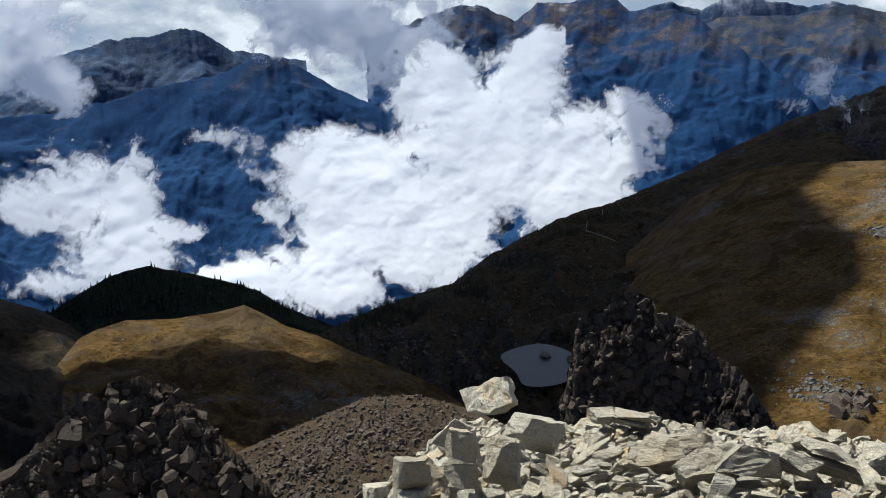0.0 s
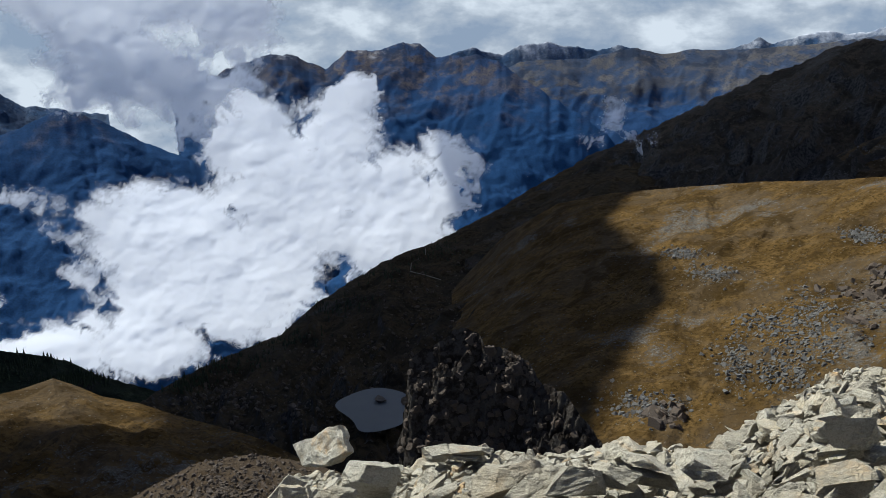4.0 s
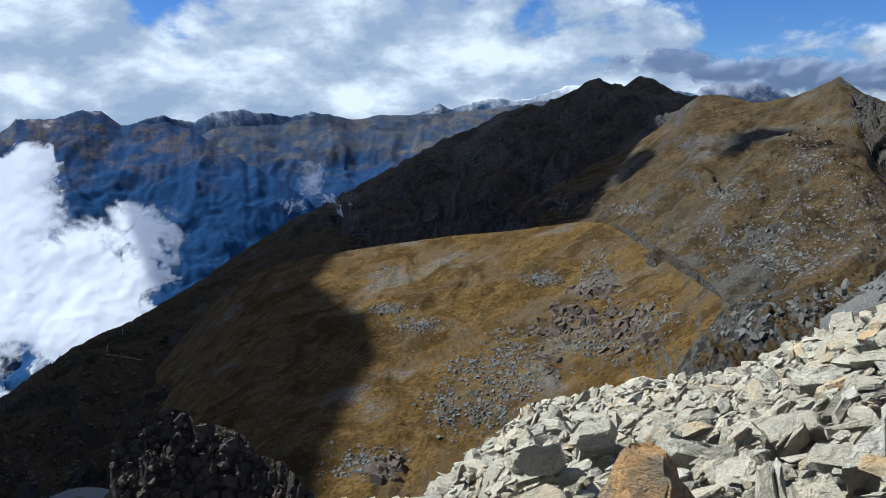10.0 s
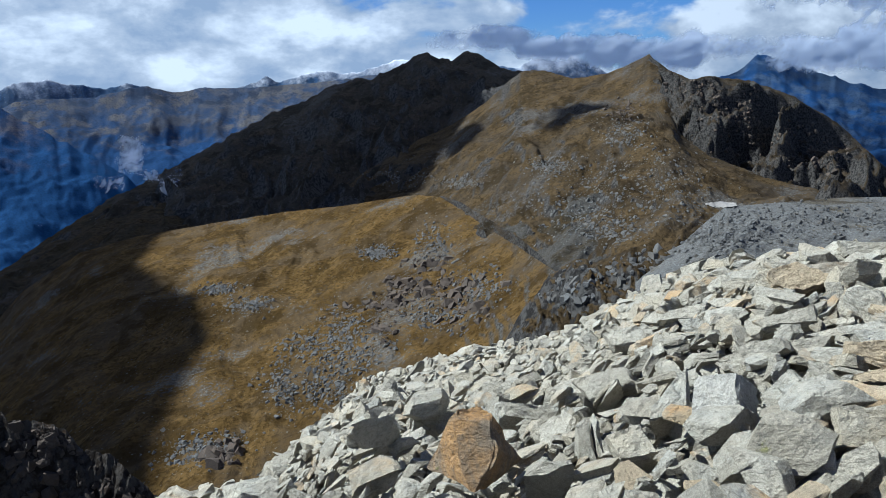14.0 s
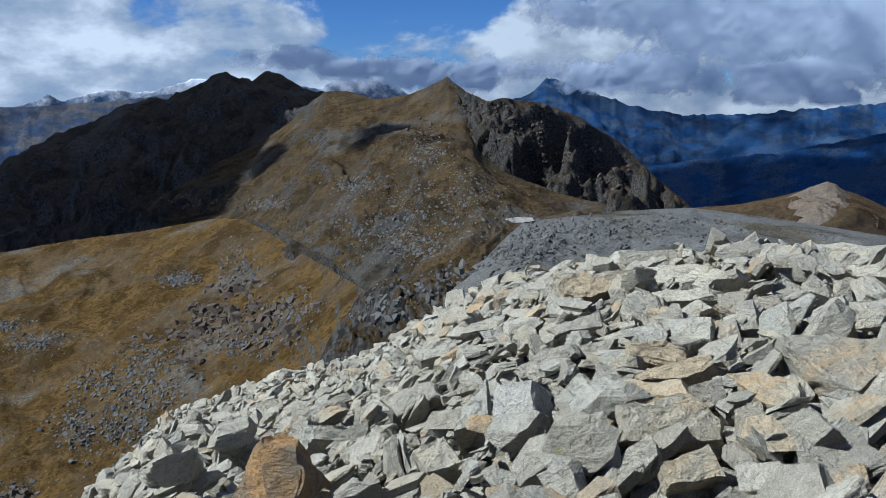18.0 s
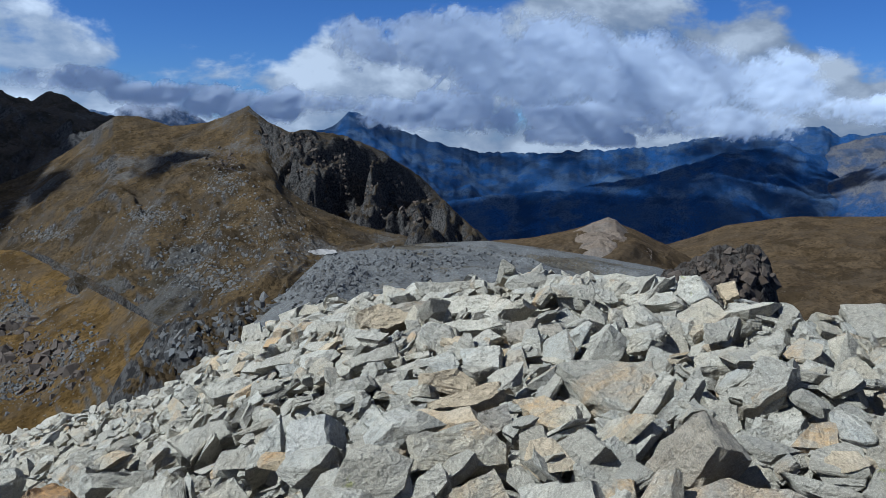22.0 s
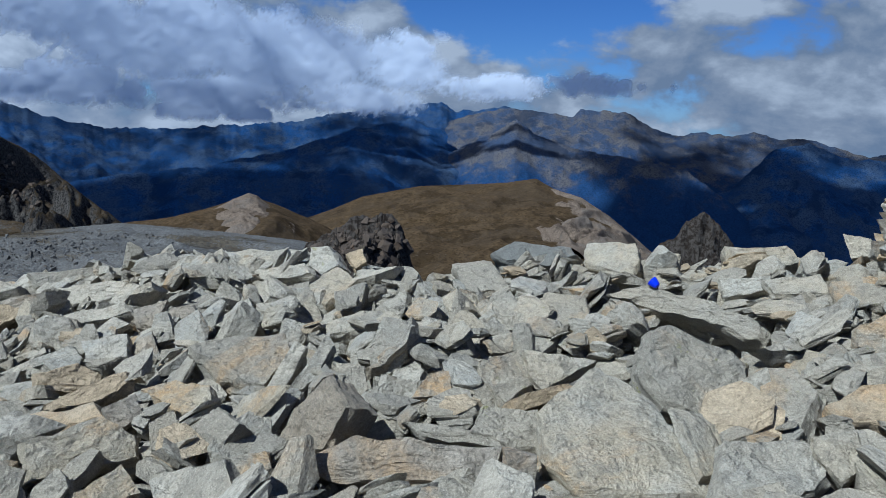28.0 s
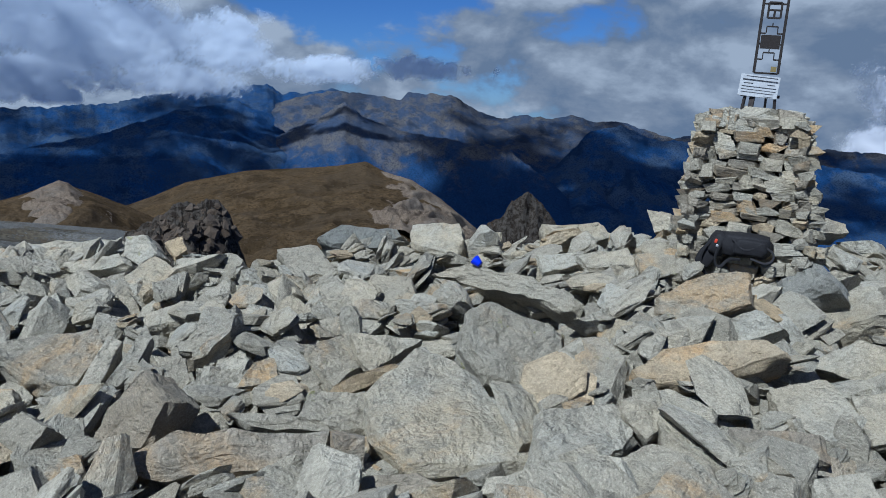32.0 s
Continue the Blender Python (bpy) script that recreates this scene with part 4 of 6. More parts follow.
def over_valley(az, r):
    side = (np.interp(r, EDGE[:, 0], EDGE[:, 1]) - az) * r / 57.3 / 60
    hill = np.minimum((np.abs(az + 18.5) - 8.5) * r / 57.3 / 40, 9)
    strip = np.maximum(hill, np.maximum(425 - r, r - 545) / 40)
    brink = np.interp(az, [-40, -7, 3.5, 12, 20, 30], [1000, 1150, 1650, 2250, 2600, 2600])
    strip = np.minimum(strip, (brink - r) / 40)
    spots = np.maximum(1 - ((az - 58.2) / 2.2) ** 2 - ((r - 1110) / 100) ** 2, 1 - ((az - 49.5) / 2.4) ** 2 - ((r - 1270) / 90) ** 2)
    side = np.maximum(side, spots)
    return np.clip(np.minimum(np.minimum(side, strip), np.minimum((az + 75) * 0.2, np.minimum((r - 250) / 40, (2250 - r) / 60))), -1, 1)


def over_far(az, r):
    x, y = r * np.sin(np.radians(az)), r * np.cos(np.radians(az))
    patch = 1.2 * fbm(x / 700, y / 700, 5.0, 4, 0.5, 31) + 0.12
    spots = 0.9 * fbm(x / 420, y / 420, 2.0, 4, 0.55, 35)
    band = np.minimum(1.0 + 0.35 * spots, 1)
    band = np.minimum(band, np.clip(1 - ((az - 80) / 17) ** 2, -1, 1))
    band = np.minimum(band, (3350 - r) / 150)
    clear = np.clip(1 - ((az - 103) / 7) ** 2, 0, 1) + 1.2 * (az < 54)
    # Half-clear unseen layer, added only to dim the cloud bank.
    thin = np.where((r > 3400) & (az > 54) & (az < 160), 0.28, -1)
    patch = np.where((r > 3400) & (az < 100), -1, patch)
    return np.clip(np.minimum(np.minimum(np.maximum(np.maximum(patch, band), thin) - clear, (r - 2100) / 100), (5900 - r) / 100), -1, 1) * 0.65


shade_cloud("high_cloud", "flat-based white cloud high over the valley", 3300, 1150, -190, over_valley, 17, 51)
# Added out of view to darken the far mountains and the bank.
shade_cloud("high_cloud", "unseen white clouds added to shade the far mountains and cloud bank", 5600, 1500, -350, over_far, 40, 52)


# ---- summit ground and stones ----
RIM = np.array([(-60, -34, 9), (-14, -36, 9), (-6.6, -33.5, 10), (-3.5, -31.3, 12), (-1.3, -29.3, 13), (1.3, -27.9, 14), (8.8, -28.4, 13), (11.9, -27.3, 13), (18.4, -27.2, 12), (25.2, -26.6, 12), (30.7, -26.2, 12), (33.5, -24.3, 13), (37, -21.8, 15), (39, -20.3, 17), (42.5, -19.6, 18),
                (46.6, -18.6, 18), (52.9, -17.5, 16), (57.4, -14.8, 13), (61.6, -12.8, 11), (66.7, -11.6, 9.5), (70.2, -11.6, 9), (77.5, -9.9, 8.5), (88, -10.0, 7.5), (95, -10.8, 6.5), (98.5, -11.0, 6.3), (102.7, -9.6, 7), (111.5, -9.3, 7), (116.5, -8.8, 7), (122, -8.0, 6.6), (136, -8.6, 7), (150, -9, 7), (190, -10, 6), (300, -34, 9)])


def summit(az, r):
    """Height of the summit's ground below the eye, heading by heading and distance by distance."""
    el, rr = np.interp(az, RIM[:, 0], RIM[:, 1]), np.interp(az, RIM[:, 0], RIM[:, 2])
    zr = rr * np.tan(np.radians(el))
    t = np.clip((r - 1.5) / (rr - 1.5), 0, 1)
    z = -1.62 + (zr + 1.62) * t
    over = np.clip(r - rr, 0, None)
    return z - over * 0.75 - over ** 2 * 0.012


A, Rr = np.meshgrid(np.linspace(-60, 300, 500), np.concatenate([[0.0], np.geomspace(0.8, 60, 150)]))
a = np.radians(A)
z = summit(A, Rr)
x, y = Rr * np.sin(a), Rr * np.cos(a)
z = z + (0.10 * fbm(x * 0.9, y * 0.9, 0, 5, 0.5, 77) - 0.30) * np.clip(Rr / 3, 0, 1)
tagged(new("summit_ground", grid_mesh("summit_ground", np.stack([x, y, z], -1), GRAVEL)), "bed of broken rock and gravel on the summit, darkened as gap shade", "ground", kind="structure")
rubble = bpy.data.objects["summit_ground"]


def cut_stone(g, planes, flat):
    """Corners of a stone cut by random planes, within about 1 of its middle."""
    N = g.normal(size=(planes + 5, 3))
    N[:, 2] *= flat
    N = np.vstack([N, [[0.1, 0.08, 1], [-0.08, 0.06, -1]] + g.normal(size=(2, 3)) * 0.13, [[1, 0, 0], [-1, 0, 0], [0, 1, 0], [0, -1, 0]] + g.normal(size=(4, 3)) * 0.25])
    N /= np.linalg.norm(N, axis=1)[:, None]
    off = np.concatenate([g.uniform(0.72, 1.02, planes + 5), g.uniform(0.75, 0.95, 2), g.uniform(0.85, 1.0, 4)])
    trio = np.array(list(combinations(range(len(N)), 3)))
    M = N[trio]
    ok = np.abs(np.linalg.det(M)) > 0.05
    P = np.linalg.solve(M[ok], off[trio[ok]][..., None])[..., 0]
    P = P[(P @ N.T <= off + 1e-6).all(1)]
    lo, hi = P.min(0), P.max(0)
    return (P - (lo + hi) / 2) / ((hi - lo) / 2)


def stone_points(cuts, seed, shape=(1, 0.7, 0.36), planes=5, rough=0.03, layers=1):
    """A broken stone of one or more layers. Returns points and triangles."""
    g = np.random.default_rng(seed)
    V, T, k = [], [], 0
    edges = np.sort(g.uniform(-0.6, 0.6, layers - 1)) if layers > 1 else np.array([])
    bounds = np.concatenate([[-1], edges, [1]])
    for lo, hi in zip(bounds, bounds[1:]):
        P = cut_stone(g, planes, 0.5 if layers == 1 else 0.2)
        P = P * [1 - 0.12 * (layers > 1) * g.random(), 1 - 0.12 * (layers > 1) * g.random(), (hi - lo) / 2 * 1.04] + [0.07 * g.normal() * (layers > 1), 0.07 * g.normal() * (layers > 1), (lo + hi) / 2]
        bm = bmesh.new()
        for p in P:
            bm.verts.new(p)
        bmesh.ops.remove_doubles(bm, verts=bm.verts, dist=0.03)
        bmesh.ops.convex_hull(bm, input=bm.verts)
        bmesh.ops.delete(bm, geom=[v for v in bm.verts if not v.link_faces], context="VERTS")
        if cuts:
            bmesh.ops.subdivide_edges(bm, edges=bm.edges[:], cuts=cuts, use_grid_fill=True)
            bmesh.ops.triangulate(bm, faces=bm.faces[:])
        bm.verts.index_update()
        V.append(np.array([v.co for v in bm.verts]))
        T.append(np.array([[v.index for v in f.verts] for f in bm.faces]) + k)
        k += len(bm.verts)
        bm.free()
    p, t = np.vstack(V), np.vstack(T)
    if rough:
        step = np.round(fbm(p[:, 0] * 0.7, p[:, 1] * 0.7, p[:, 2] * 5 + seed, 3, 0.5, seed) * 4) / 4
        lump = fbm(p[:, 0] * 2.6 + seed, p[:, 1] * 2.6, p[:, 2] * 3.2, 5, 0.62, seed + 5)
        p = p * (1 + rough * (1.3 * step + 2.0 * lump)[:, None])
    return p * np.array(shape), t


def stone_mesh(name, cuts, seed, mat, shape=(1, 0.7, 0.36), planes=5, rough=0.03, layers=1):
    p, q = stone_points(cuts, seed, shape, planes, rough, layers)
    me = bpy.data.meshes.new(name)
    me.from_pydata(p, [], q)
    me.materials.append(mat)
    return me


rng = random.Random(4)
FINE = [stone_mesh("stone", 2, 100 + i, OCHRE if i % 7 == 5 else GNEISS, [0.15 * k for k in (1, rng.uniform(0.5, 0.85), rng.uniform(0.2, 0.42))], 4, 0.035, 1 + i % 2) for i in range(24)]
COARSE = [stone_points(0, 200 + i, (1, rng.uniform(0.5, 0.85), rng.uniform(0.2, 0.5)), 3, 0.04) for i in range(24)]


def bed(az, r):
    return float(summit(az, r))


def lie(az, r, size, tilt=16.0, sink=0.0, turn=None):
    """A resting pose on the summit's slope, tilted by chance about its fall line."""
    p = bearing(az, 0, r)
    slope = math.atan((bed(az, r + 0.4) - bed(az, r - 0.4)) / 0.8)
    side = math.atan((bed(az + 4, r) - bed(az - 4, r)) / (r * 0.14))
    ground = Euler((slope * 0.8, -side * 0.8, radians(-az)), "XYZ").to_matrix().to_4x4()
    chance = Euler((radians(rng.gauss(8, tilt)), radians(rng.gauss(-8, tilt)), rng.uniform(0, 6.28) if turn is None else turn), "ZXY").to_matrix().to_4x4()
    return Matrix.Translation((p.x, p.y, bed(az, r) + sink)) @ ground @ chance @ Matrix.Scale(size, 4)


def joined_stones(name, mat, poses, shapes, parent=None):
    V, Q, k = [], [], 0
    for i, m in enumerate(poses):
        p, q = shapes[i % len(shapes)]
        M = np.array(m)
        V.append(p @ M[:3, :3].T + M[:3, 3])
        Q.append(q + k)
        k += len(p)
    me = bpy.data.meshes.new(name)
    me.from_pydata(np.vstack(V), [], np.vstack(Q))
    me.materials.append(mat)
    ob = new(name, me)
    if parent:
        ob.parent = parent
    return ob


# pieces that each keep their own place


def meet(az, el):
    """Distance at which a sight line reaches the summit's ground, or its rim."""
    rr = float(np.interp(az, RIM[:, 0], RIM[:, 2]))
    for r in np.arange(2.0, rr, 0.05):
        if bed(az, r) + 0.08 >= r * math.tan(radians(el)):
            return r
    return rr


def block(az, el, wide, high, lean=0.0, deep=0.8, mat=None, seed=0, back=24.0, rough=0.035, planes=5, name="boulder", stand=108.0):
    """One large stone: heading and height of its middle, its width and height in degrees, its lean to the right. stand: heading of the eye."""
    r = meet(az, el - 0.35 * high)
    w, h = radians(wide) * r / 2 * 1.02, radians(high) * r / 2 * 1.04
    p = bearing(az, 0, r)
    p.z = r * math.tan(radians(el))
    p += bearing(stand, 0, ARM)
    me = stone_mesh(name, 4, 700 + seed, mat or GNEISS, (w, min(w, h * 2.2) * deep + 0.06, h), planes, rough, 1 + (seed % 4 == 0 and wide < 6))
    ob = new(name, me)
    ob.matrix_world = Matrix.Translation(p) @ Euler((radians(-back), radians(lean), radians(-az)), "XYZ").to_matrix().to_4x4()
    return ob


LEDGE = [
    (1.3, -30.6, 2.8, 4.4, 0, 0.9), (4.4, -30.8, 2.8, 3.6, 5, 0.9), (17.0, -29.0, 5.2, 2.0, -12, 1.0), (11.9, -27.4, 2.4, 1.2, -10, 1.0), (14.0, -27.4, 4.0, 1.0, 4, 1.2), (22.4, -29.0, 4.4, 2.2, -6, 1.0), (25.2, -28.6, 3.6, 1.8, 8, 1.0),
    (6.9, -28.9, 4.4, 2.6, 5, 1.0), (-2.6, -32.0, 3.0, 3.4, 0, 0.9), (-5.5, -32.9, 2.0, 1.6, 0, 1.0), (40.5, -24.1, 3.6, 2.0, -12, 1.0), (44.1, -22.3, 3.6, 2.0, -14, 1.0), (27.6, -28.0, 4.4, 2.0, 6, 1.0), (31.5, -27.2, 4.0, 2.0, -6, 1.0),
]
for k, (az, el, wd, hi, lean, deep) in enumerate(LEDGE):
    tagged(block(az, el, wd, hi, lean, deep, None, 80 + k, stand=0), "pale broken rock of the ledge above the drop", "boulder", "ledge boulders")
horn = tagged(block(46.2, -25.4, 9.0, 5.6, 0, 0.8, RUSTDARK, 67, 2, 0.1, 3, stand=62), "dark brown pointed boulder with a rusty face", "boulder", "summit boulders")
tall = max(v.co.z for v in horn.data.vertices)
for v in horn.data.vertices:
    k = 0.5 + 0.5 * v.co.z / tall
    v.co.x, v.co.y = v.co.x * (1 - 0.74 * k) - 0.05 * k, v.co.y * (1 - 0.72 * k)


def slab(stand, mat, steep, *corners, label="pale grey layered gneiss boulder among summit rubble"):
    """One flat broken stone. corners: (heading, height) of its outline as seen by somebody who faces the heading stand; steep: the slope of its face in degrees."""
    pick = random.Random(len(OUTLINES) + 5)
    eye = bearing(stand, 0, ARM)
    mid, low = sum(a for a, e in corners) / len(corners), min(e for a, e in corners)
    reach = float(np.interp(mid, RIM[:, 0], RIM[:, 2]))
    r = 1.8
    while r < reach and eye.z + r * math.tan(radians(low)) > bed(mid, r) - 0.02:
        r += 0.04
    foot = eye + bearing(mid, low, r / math.cos(radians(low)))
    lay = radians(min(80, max(26, steep - 6 + pick.gauss(0, 13))))
    facing = bearing(mid + 180 + pick.gauss(14, 28), 0)
    nrm = (Vector((0, 0, math.cos(lay))) + facing * math.sin(lay)).normalized()
    rim = [eye + w * ((foot - eye).dot(nrm) / w.dot(nrm)) for w in (bearing(a, e) for a, e in corners)]
    span = max((p - q).length for p in rim for q in rim)
    thick = min(0.22, 0.05 + span * 0.3)
    mid_p = sum(rim, Vector()) / len(rim)
    bm = bmesh.new()
    face = [bm.verts.new(mid_p + (p - mid_p) * pick.uniform(0.86, 0.96) + nrm * 0.012) for p in rim]
    edge = [bm.verts.new(mid_p + (p - mid_p) * 0.99 - nrm * thick * pick.uniform(0.1, 0.28)) for p in rim]
    back = [bm.verts.new(mid_p + (p - mid_p) * 0.88 - nrm * thick) for p in rim]
    k = len(rim)
    bm.faces.new(face)
    bm.faces.new(back[::-1])
    for upper, lower in ((face, edge), (edge, back)):
        for q in range(k):
            bm.faces.new([upper[q], lower[q], lower[(q + 1) % k], upper[(q + 1) % k]])
    bmesh.ops.poke(bm, faces=[f for f in bm.faces if len(f.verts) > 4])
    cuts = max(2, min(5, int(span / 0.06)))
    bmesh.ops.subdivide_edges(bm, edges=bm.edges[:], cuts=cuts, use_grid_fill=True)
    bmesh.ops.triangulate(bm, faces=bm.faces[:])
    bmesh.ops.recalc_face_normals(bm, faces=bm.faces[:])
    # weathered relief: broad dishing, broken layers and chipped edges
    shift = Vector((pick.uniform(-50, 50), pick.uniform(-50, 50), pick.uniform(-50, 50)))
    for v in bm.verts:
        q = v.co / max(span, 0.15) * 3 + shift
        flake = round(noise.noise(q * 0.8) * 3) / 3
        v.co += nrm * (noise.noise(q) * 0.5 + flake * 0.5 + noise.noise(q * 4) * 0.22) * span * 0.05
        v.co += Vector((noise.noise(q * 3), noise.noise(q * 3 + Vector((7, 0, 0))), noise.noise(q * 3 + Vector((0, 9, 0))))) * span * 0.032
    at = Matrix.Translation(mid_p)
    turn = nrm.to_track_quat("Z", "Y").to_matrix().to_4x4()
    me = bpy.data.meshes.new("boulder")
    bm.transform((at @ turn).inverted())
    bm.to_mesh(me)
    bm.free()
    me.materials.append(mat)
    ob = tagged(new("boulder", me), label, "boulder", "ledge boulders" if stand == 0 else "summit boulders")
    ob.matrix_world = at @ turn
    OUTLINES.append((np.array(eye), np.array(corners)))
    return ob


OUTLINES = []
# near the last standing place
slab(99, GNEISS, 45, (107.4, -16.7), (111.5, -18.7), (115.2, -23.6), (115.8, -24.8), (106.9, -25.4), (103.5, -22.7), (103.1, -20.3), label="large grey triangular slab leaning in the rubble")
slab(99, GNEISS, 40, (110.4, -14.2), (111.7, -13.6), (117.5, -15.3), (117.8, -17.7), (115.2, -19.8), (112.1, -18.9), (110.2, -16.5), label="broad pale flat slab with a cracked edge")
slab(99, GNEISS, 60, (107.5, -11.9), (109.8, -11.1), (115.1, -11.9), (118.4, -13.3), (118.0, -14.3), (114.4, -13.2), (109.4, -12.6), label="long thin slab jutting over a dark hollow")
slab(99, GNEISS, 45, (106.3, -11.9), (109.8, -12.7), (110.0, -13.6), (108.2, -14.4), (105.9, -13.0))
slab(99, GNEISS, 50, (103.3, -12.0), (106.3, -12.3), (106.9, -14.0), (104.3, -14.6), (103.1, -13.4))
slab(99, DULL, 60, (99.5, -9.6), (100.9, -8.8), (105.2, -9.0), (105.9, -9.8), (103.8, -10.5), (100.4, -10.2), label="dark weathered slab lying on the crest")
slab(99, GNEISS, 55, (106.0, -8.6), (109.6, -8.5), (109.8, -9.6), (109.4, -10.8), (105.9, -10.0))
slab(99, GNEISS, 60, (81.2, -9.8), (86.8, -9.6), (87.0, -10.2), (84.1, -10.6), (81.7, -10.5))
slab(99, GNEISS, 60, (82.9, -11.2), (86.7, -10.6), (87.3, -11.4), (83.9, -11.9))
slab(99, GNEISS, 50, (87.0, -9.5), (88.3, -9.4), (89.2, -10.8), (87.8, -11.5), (86.9, -10.8))
slab(99, OCHRE, 50, (89.4, -10.0), (90.6, -9.5), (90.9, -10.5), (90.1, -11.1), label="rusty orange layered gneiss boulder")
slab(99, GNEISS, 45, (86.8, -12.1), (89.0, -10.8), (90.5, -11.7), (88.0, -13.6), (86.9, -12.9))
slab(99, GNEISS, 50, (96.8, -10.5), (99.6, -10.2), (101.2, -12.2), (97.9, -12.6))
slab(99, GNEISS, 50, (96.1, -12.8), (97.4, -12.2), (98.3, -13.4), (96.9, -14.3))
slab(99, GNEISS, 45, (99.0, -17.1), (101.8, -16.1), (103.0, -18.6), (100.9, -19.9), (98.7, -17.9))
slab(99, GNEISS, 40, (102.0, -16.1), (107.4, -16.5), (103.6, -19.0), (102.6, -18.0))
slab(99, BROWNISH, 65, (88.1, -18.2), (89.9, -20.4), (88.0, -23.3), (84.3, -23.3), (85.9, -20.4), label="upright brownish slab leaning in the rubble")
slab(99, BROWNISH, 50, (90.2, -22.1), (101.2, -22.7), (101.1, -25.1), (89.1, -25.4), (85.0, -24.1), (87.7, -23.1), label="long brownish layered slab with a broken edge")
slab(99, BROWNISH, 60, (101.2, -22.9), (103.5, -23.1), (103.4, -25.3), (101.3, -25.3), label="brownish layered gneiss boulder among summit rubble")
slab(99, GNEISS, 40, (115.8, -20.7), (121.1, -19.8), (123.2, -21.8), (120.1, -24.6), (115.6, -24.7), label="broad pale slab with streaked layers")
slab(99, GNEISS, 45, (117.7, -15.9), (119.9, -15.4), (121.8, -16.7), (120.7, -19.8), (118.9, -19.4))
slab(99, GNEISS, 50, (121.4, -19.6), (124.1, -18.6), (125.1, -20.6), (123.6, -22.1), (121.6, -20.6))
slab(99, GNEISS, 60, (115.0, -8.3), (119.0, -7.9), (120.4, -8.8), (118.3, -9.4), (115.4, -9.0))
slab(99, GNEISS, 60, (122.0, -6.8), (123.6, -6.9), (124.3, -8.0), (122.7, -8.4))
slab(99, GNEISS, 55, (117.6, -10.3), (121.1, -9.5), (122.1, -10.6), (118.3, -11.2))
slab(99, GNEISS, 50, (121.4, -9.9), (123.4, -9.3), (125.4, -10.1), (125.1, -11.0), (122.1, -11.3))
slab(99, GNEISS, 55, (114.7, -10.4), (118.3, -9.9), (118.0, -10.9), (115.3, -11.7))
slab(99, GNEISS, 45, (80.2, -14.5), (82.9, -12.9), (83.7, -14.9), (81.1, -15.0))
slab(99, GNEISS, 45, (78.6, -16.1), (81.0, -15.5), (85.4, -15.4), (85.8, -17.0), (83.7, -19.0), (80.8, -17.9))
slab(99, GNEISS, 60, (83.9, -19.0), (85.9, -15.9), (86.8, -16.3), (84.8, -19.9))
slab(99, GNEISS, 60, (84.8, -20.0), (88.3, -15.3), (88.8, -16.1), (87.2, -18.6))
slab(99, GNEISS, 50, (92.9, -16.8), (94.9, -16.6), (95.0, -18.5), (93.2, -19.7), (92.7, -18.0))
slab(99, GNEISS, 45, (95.3, -18.1), (96.9, -17.8), (97.2, -19.4), (94.0, -19.9))
slab(99, GNEISS, 50, (88.5, -17.2), (90.9, -17.6), (91.1, -19.7), (89.6, -19.2))
slab(99, GNEISS, 45, (91.5, -14.4), (92.5, -13.7), (95.0, -15.4), (92.2, -16.0))
slab(99, GNEISS, 45, (87.5, -14.9), (90.9, -13.8), (91.0, -15.2), (88.3, -15.5))
slab(99, GNEISS, 50, (90.1, -16.6), (93.0, -16.1), (92.7, -17.4), (90.3, -17.2))
slab(99, GNEISS, 55, (75.0, -14.2), (77.1, -13.2), (77.6, -13.6), (76.1, -14.7))
slab(99, BROWNISH, 50, (77.5, -13.4), (79.1, -13.2), (79.7, -14.1), (77.9, -14.6), label="brownish layered gneiss boulder among summit rubble")
slab(99, GNEISS, 50, (71.8, -16.5), (74.8, -15.6), (75.1, -16.3), (73.1, -17.0))
slab(99, GNEISS, 60, (70.2, -11.7), (74.8, -11.4), (77.6, -12.3), (74.9, -13.1), (71.0, -12.8))
slab(99, BROWNISH, 50, (73.1, -19.5), (75.3, -18.7), (75.8, -20.2), (74.0, -21.1), label="brownish layered gneiss boulder among summit rubble")
slab(99, GNEISS, 45, (75.5, -18.5), (77.8, -18.2), (80.4, -18.6), (80.1, -20.7), (78.0, -20.4))
slab(99, GNEISS, 50, (76.0, -20.7), (77.7, -19.9), (78.4, -21.5), (77.5, -22.8), (76.1, -22.5))
slab(99, GNEISS, 50, (80.2, -20.0), (82.3, -21.4), (81.0, -23.0), (78.8, -23.0), (79.3, -21.6))
slab(99, GNEISS, 40, (80.8, -23.3), (84.1, -22.9), (84.4, -24.2), (81.9, -25.3), (80.1, -25.0))
slab(99, GNEISS, 45, (111.7, -26.7), (112.5, -25.6), (116.2, -24.6), (116.4, -26.2))
slab(99, BROWNISH, 45, (102.8, -25.8), (107.3, -25.4), (112.5, -26.6), (103.1, -27.3), label="brownish layered gneiss boulder among summit rubble")
slab(99, GNEISS, 35, (99.2, -20.2), (103.3, -20.1), (104.9, -22.5), (101.6, -22.9), (98.4, -21.7))
slab(99, GNEISS, 50, (93.5, -21.2), (101.2, -21.8), (101.0, -22.7), (95.0, -22.4))
slab(99, GNEISS, 60, (112.1, -19.0), (113.3, -19.8), (115.2, -23.1), (114.7, -23.7))
slab(108, GNEISS, 50, (122.6, -12.7), (125.9, -10.7), (128.7, -10.3), (129.1, -12.5), (124.9, -14.3), (123.0, -13.8), label="big pale boulder below the cairn")
slab(108, GNEISS, 45, (126.3, -14.2), (129.5, -12.6), (131.3, -13.8), (128.9, -15.0), (126.7, -15.1))
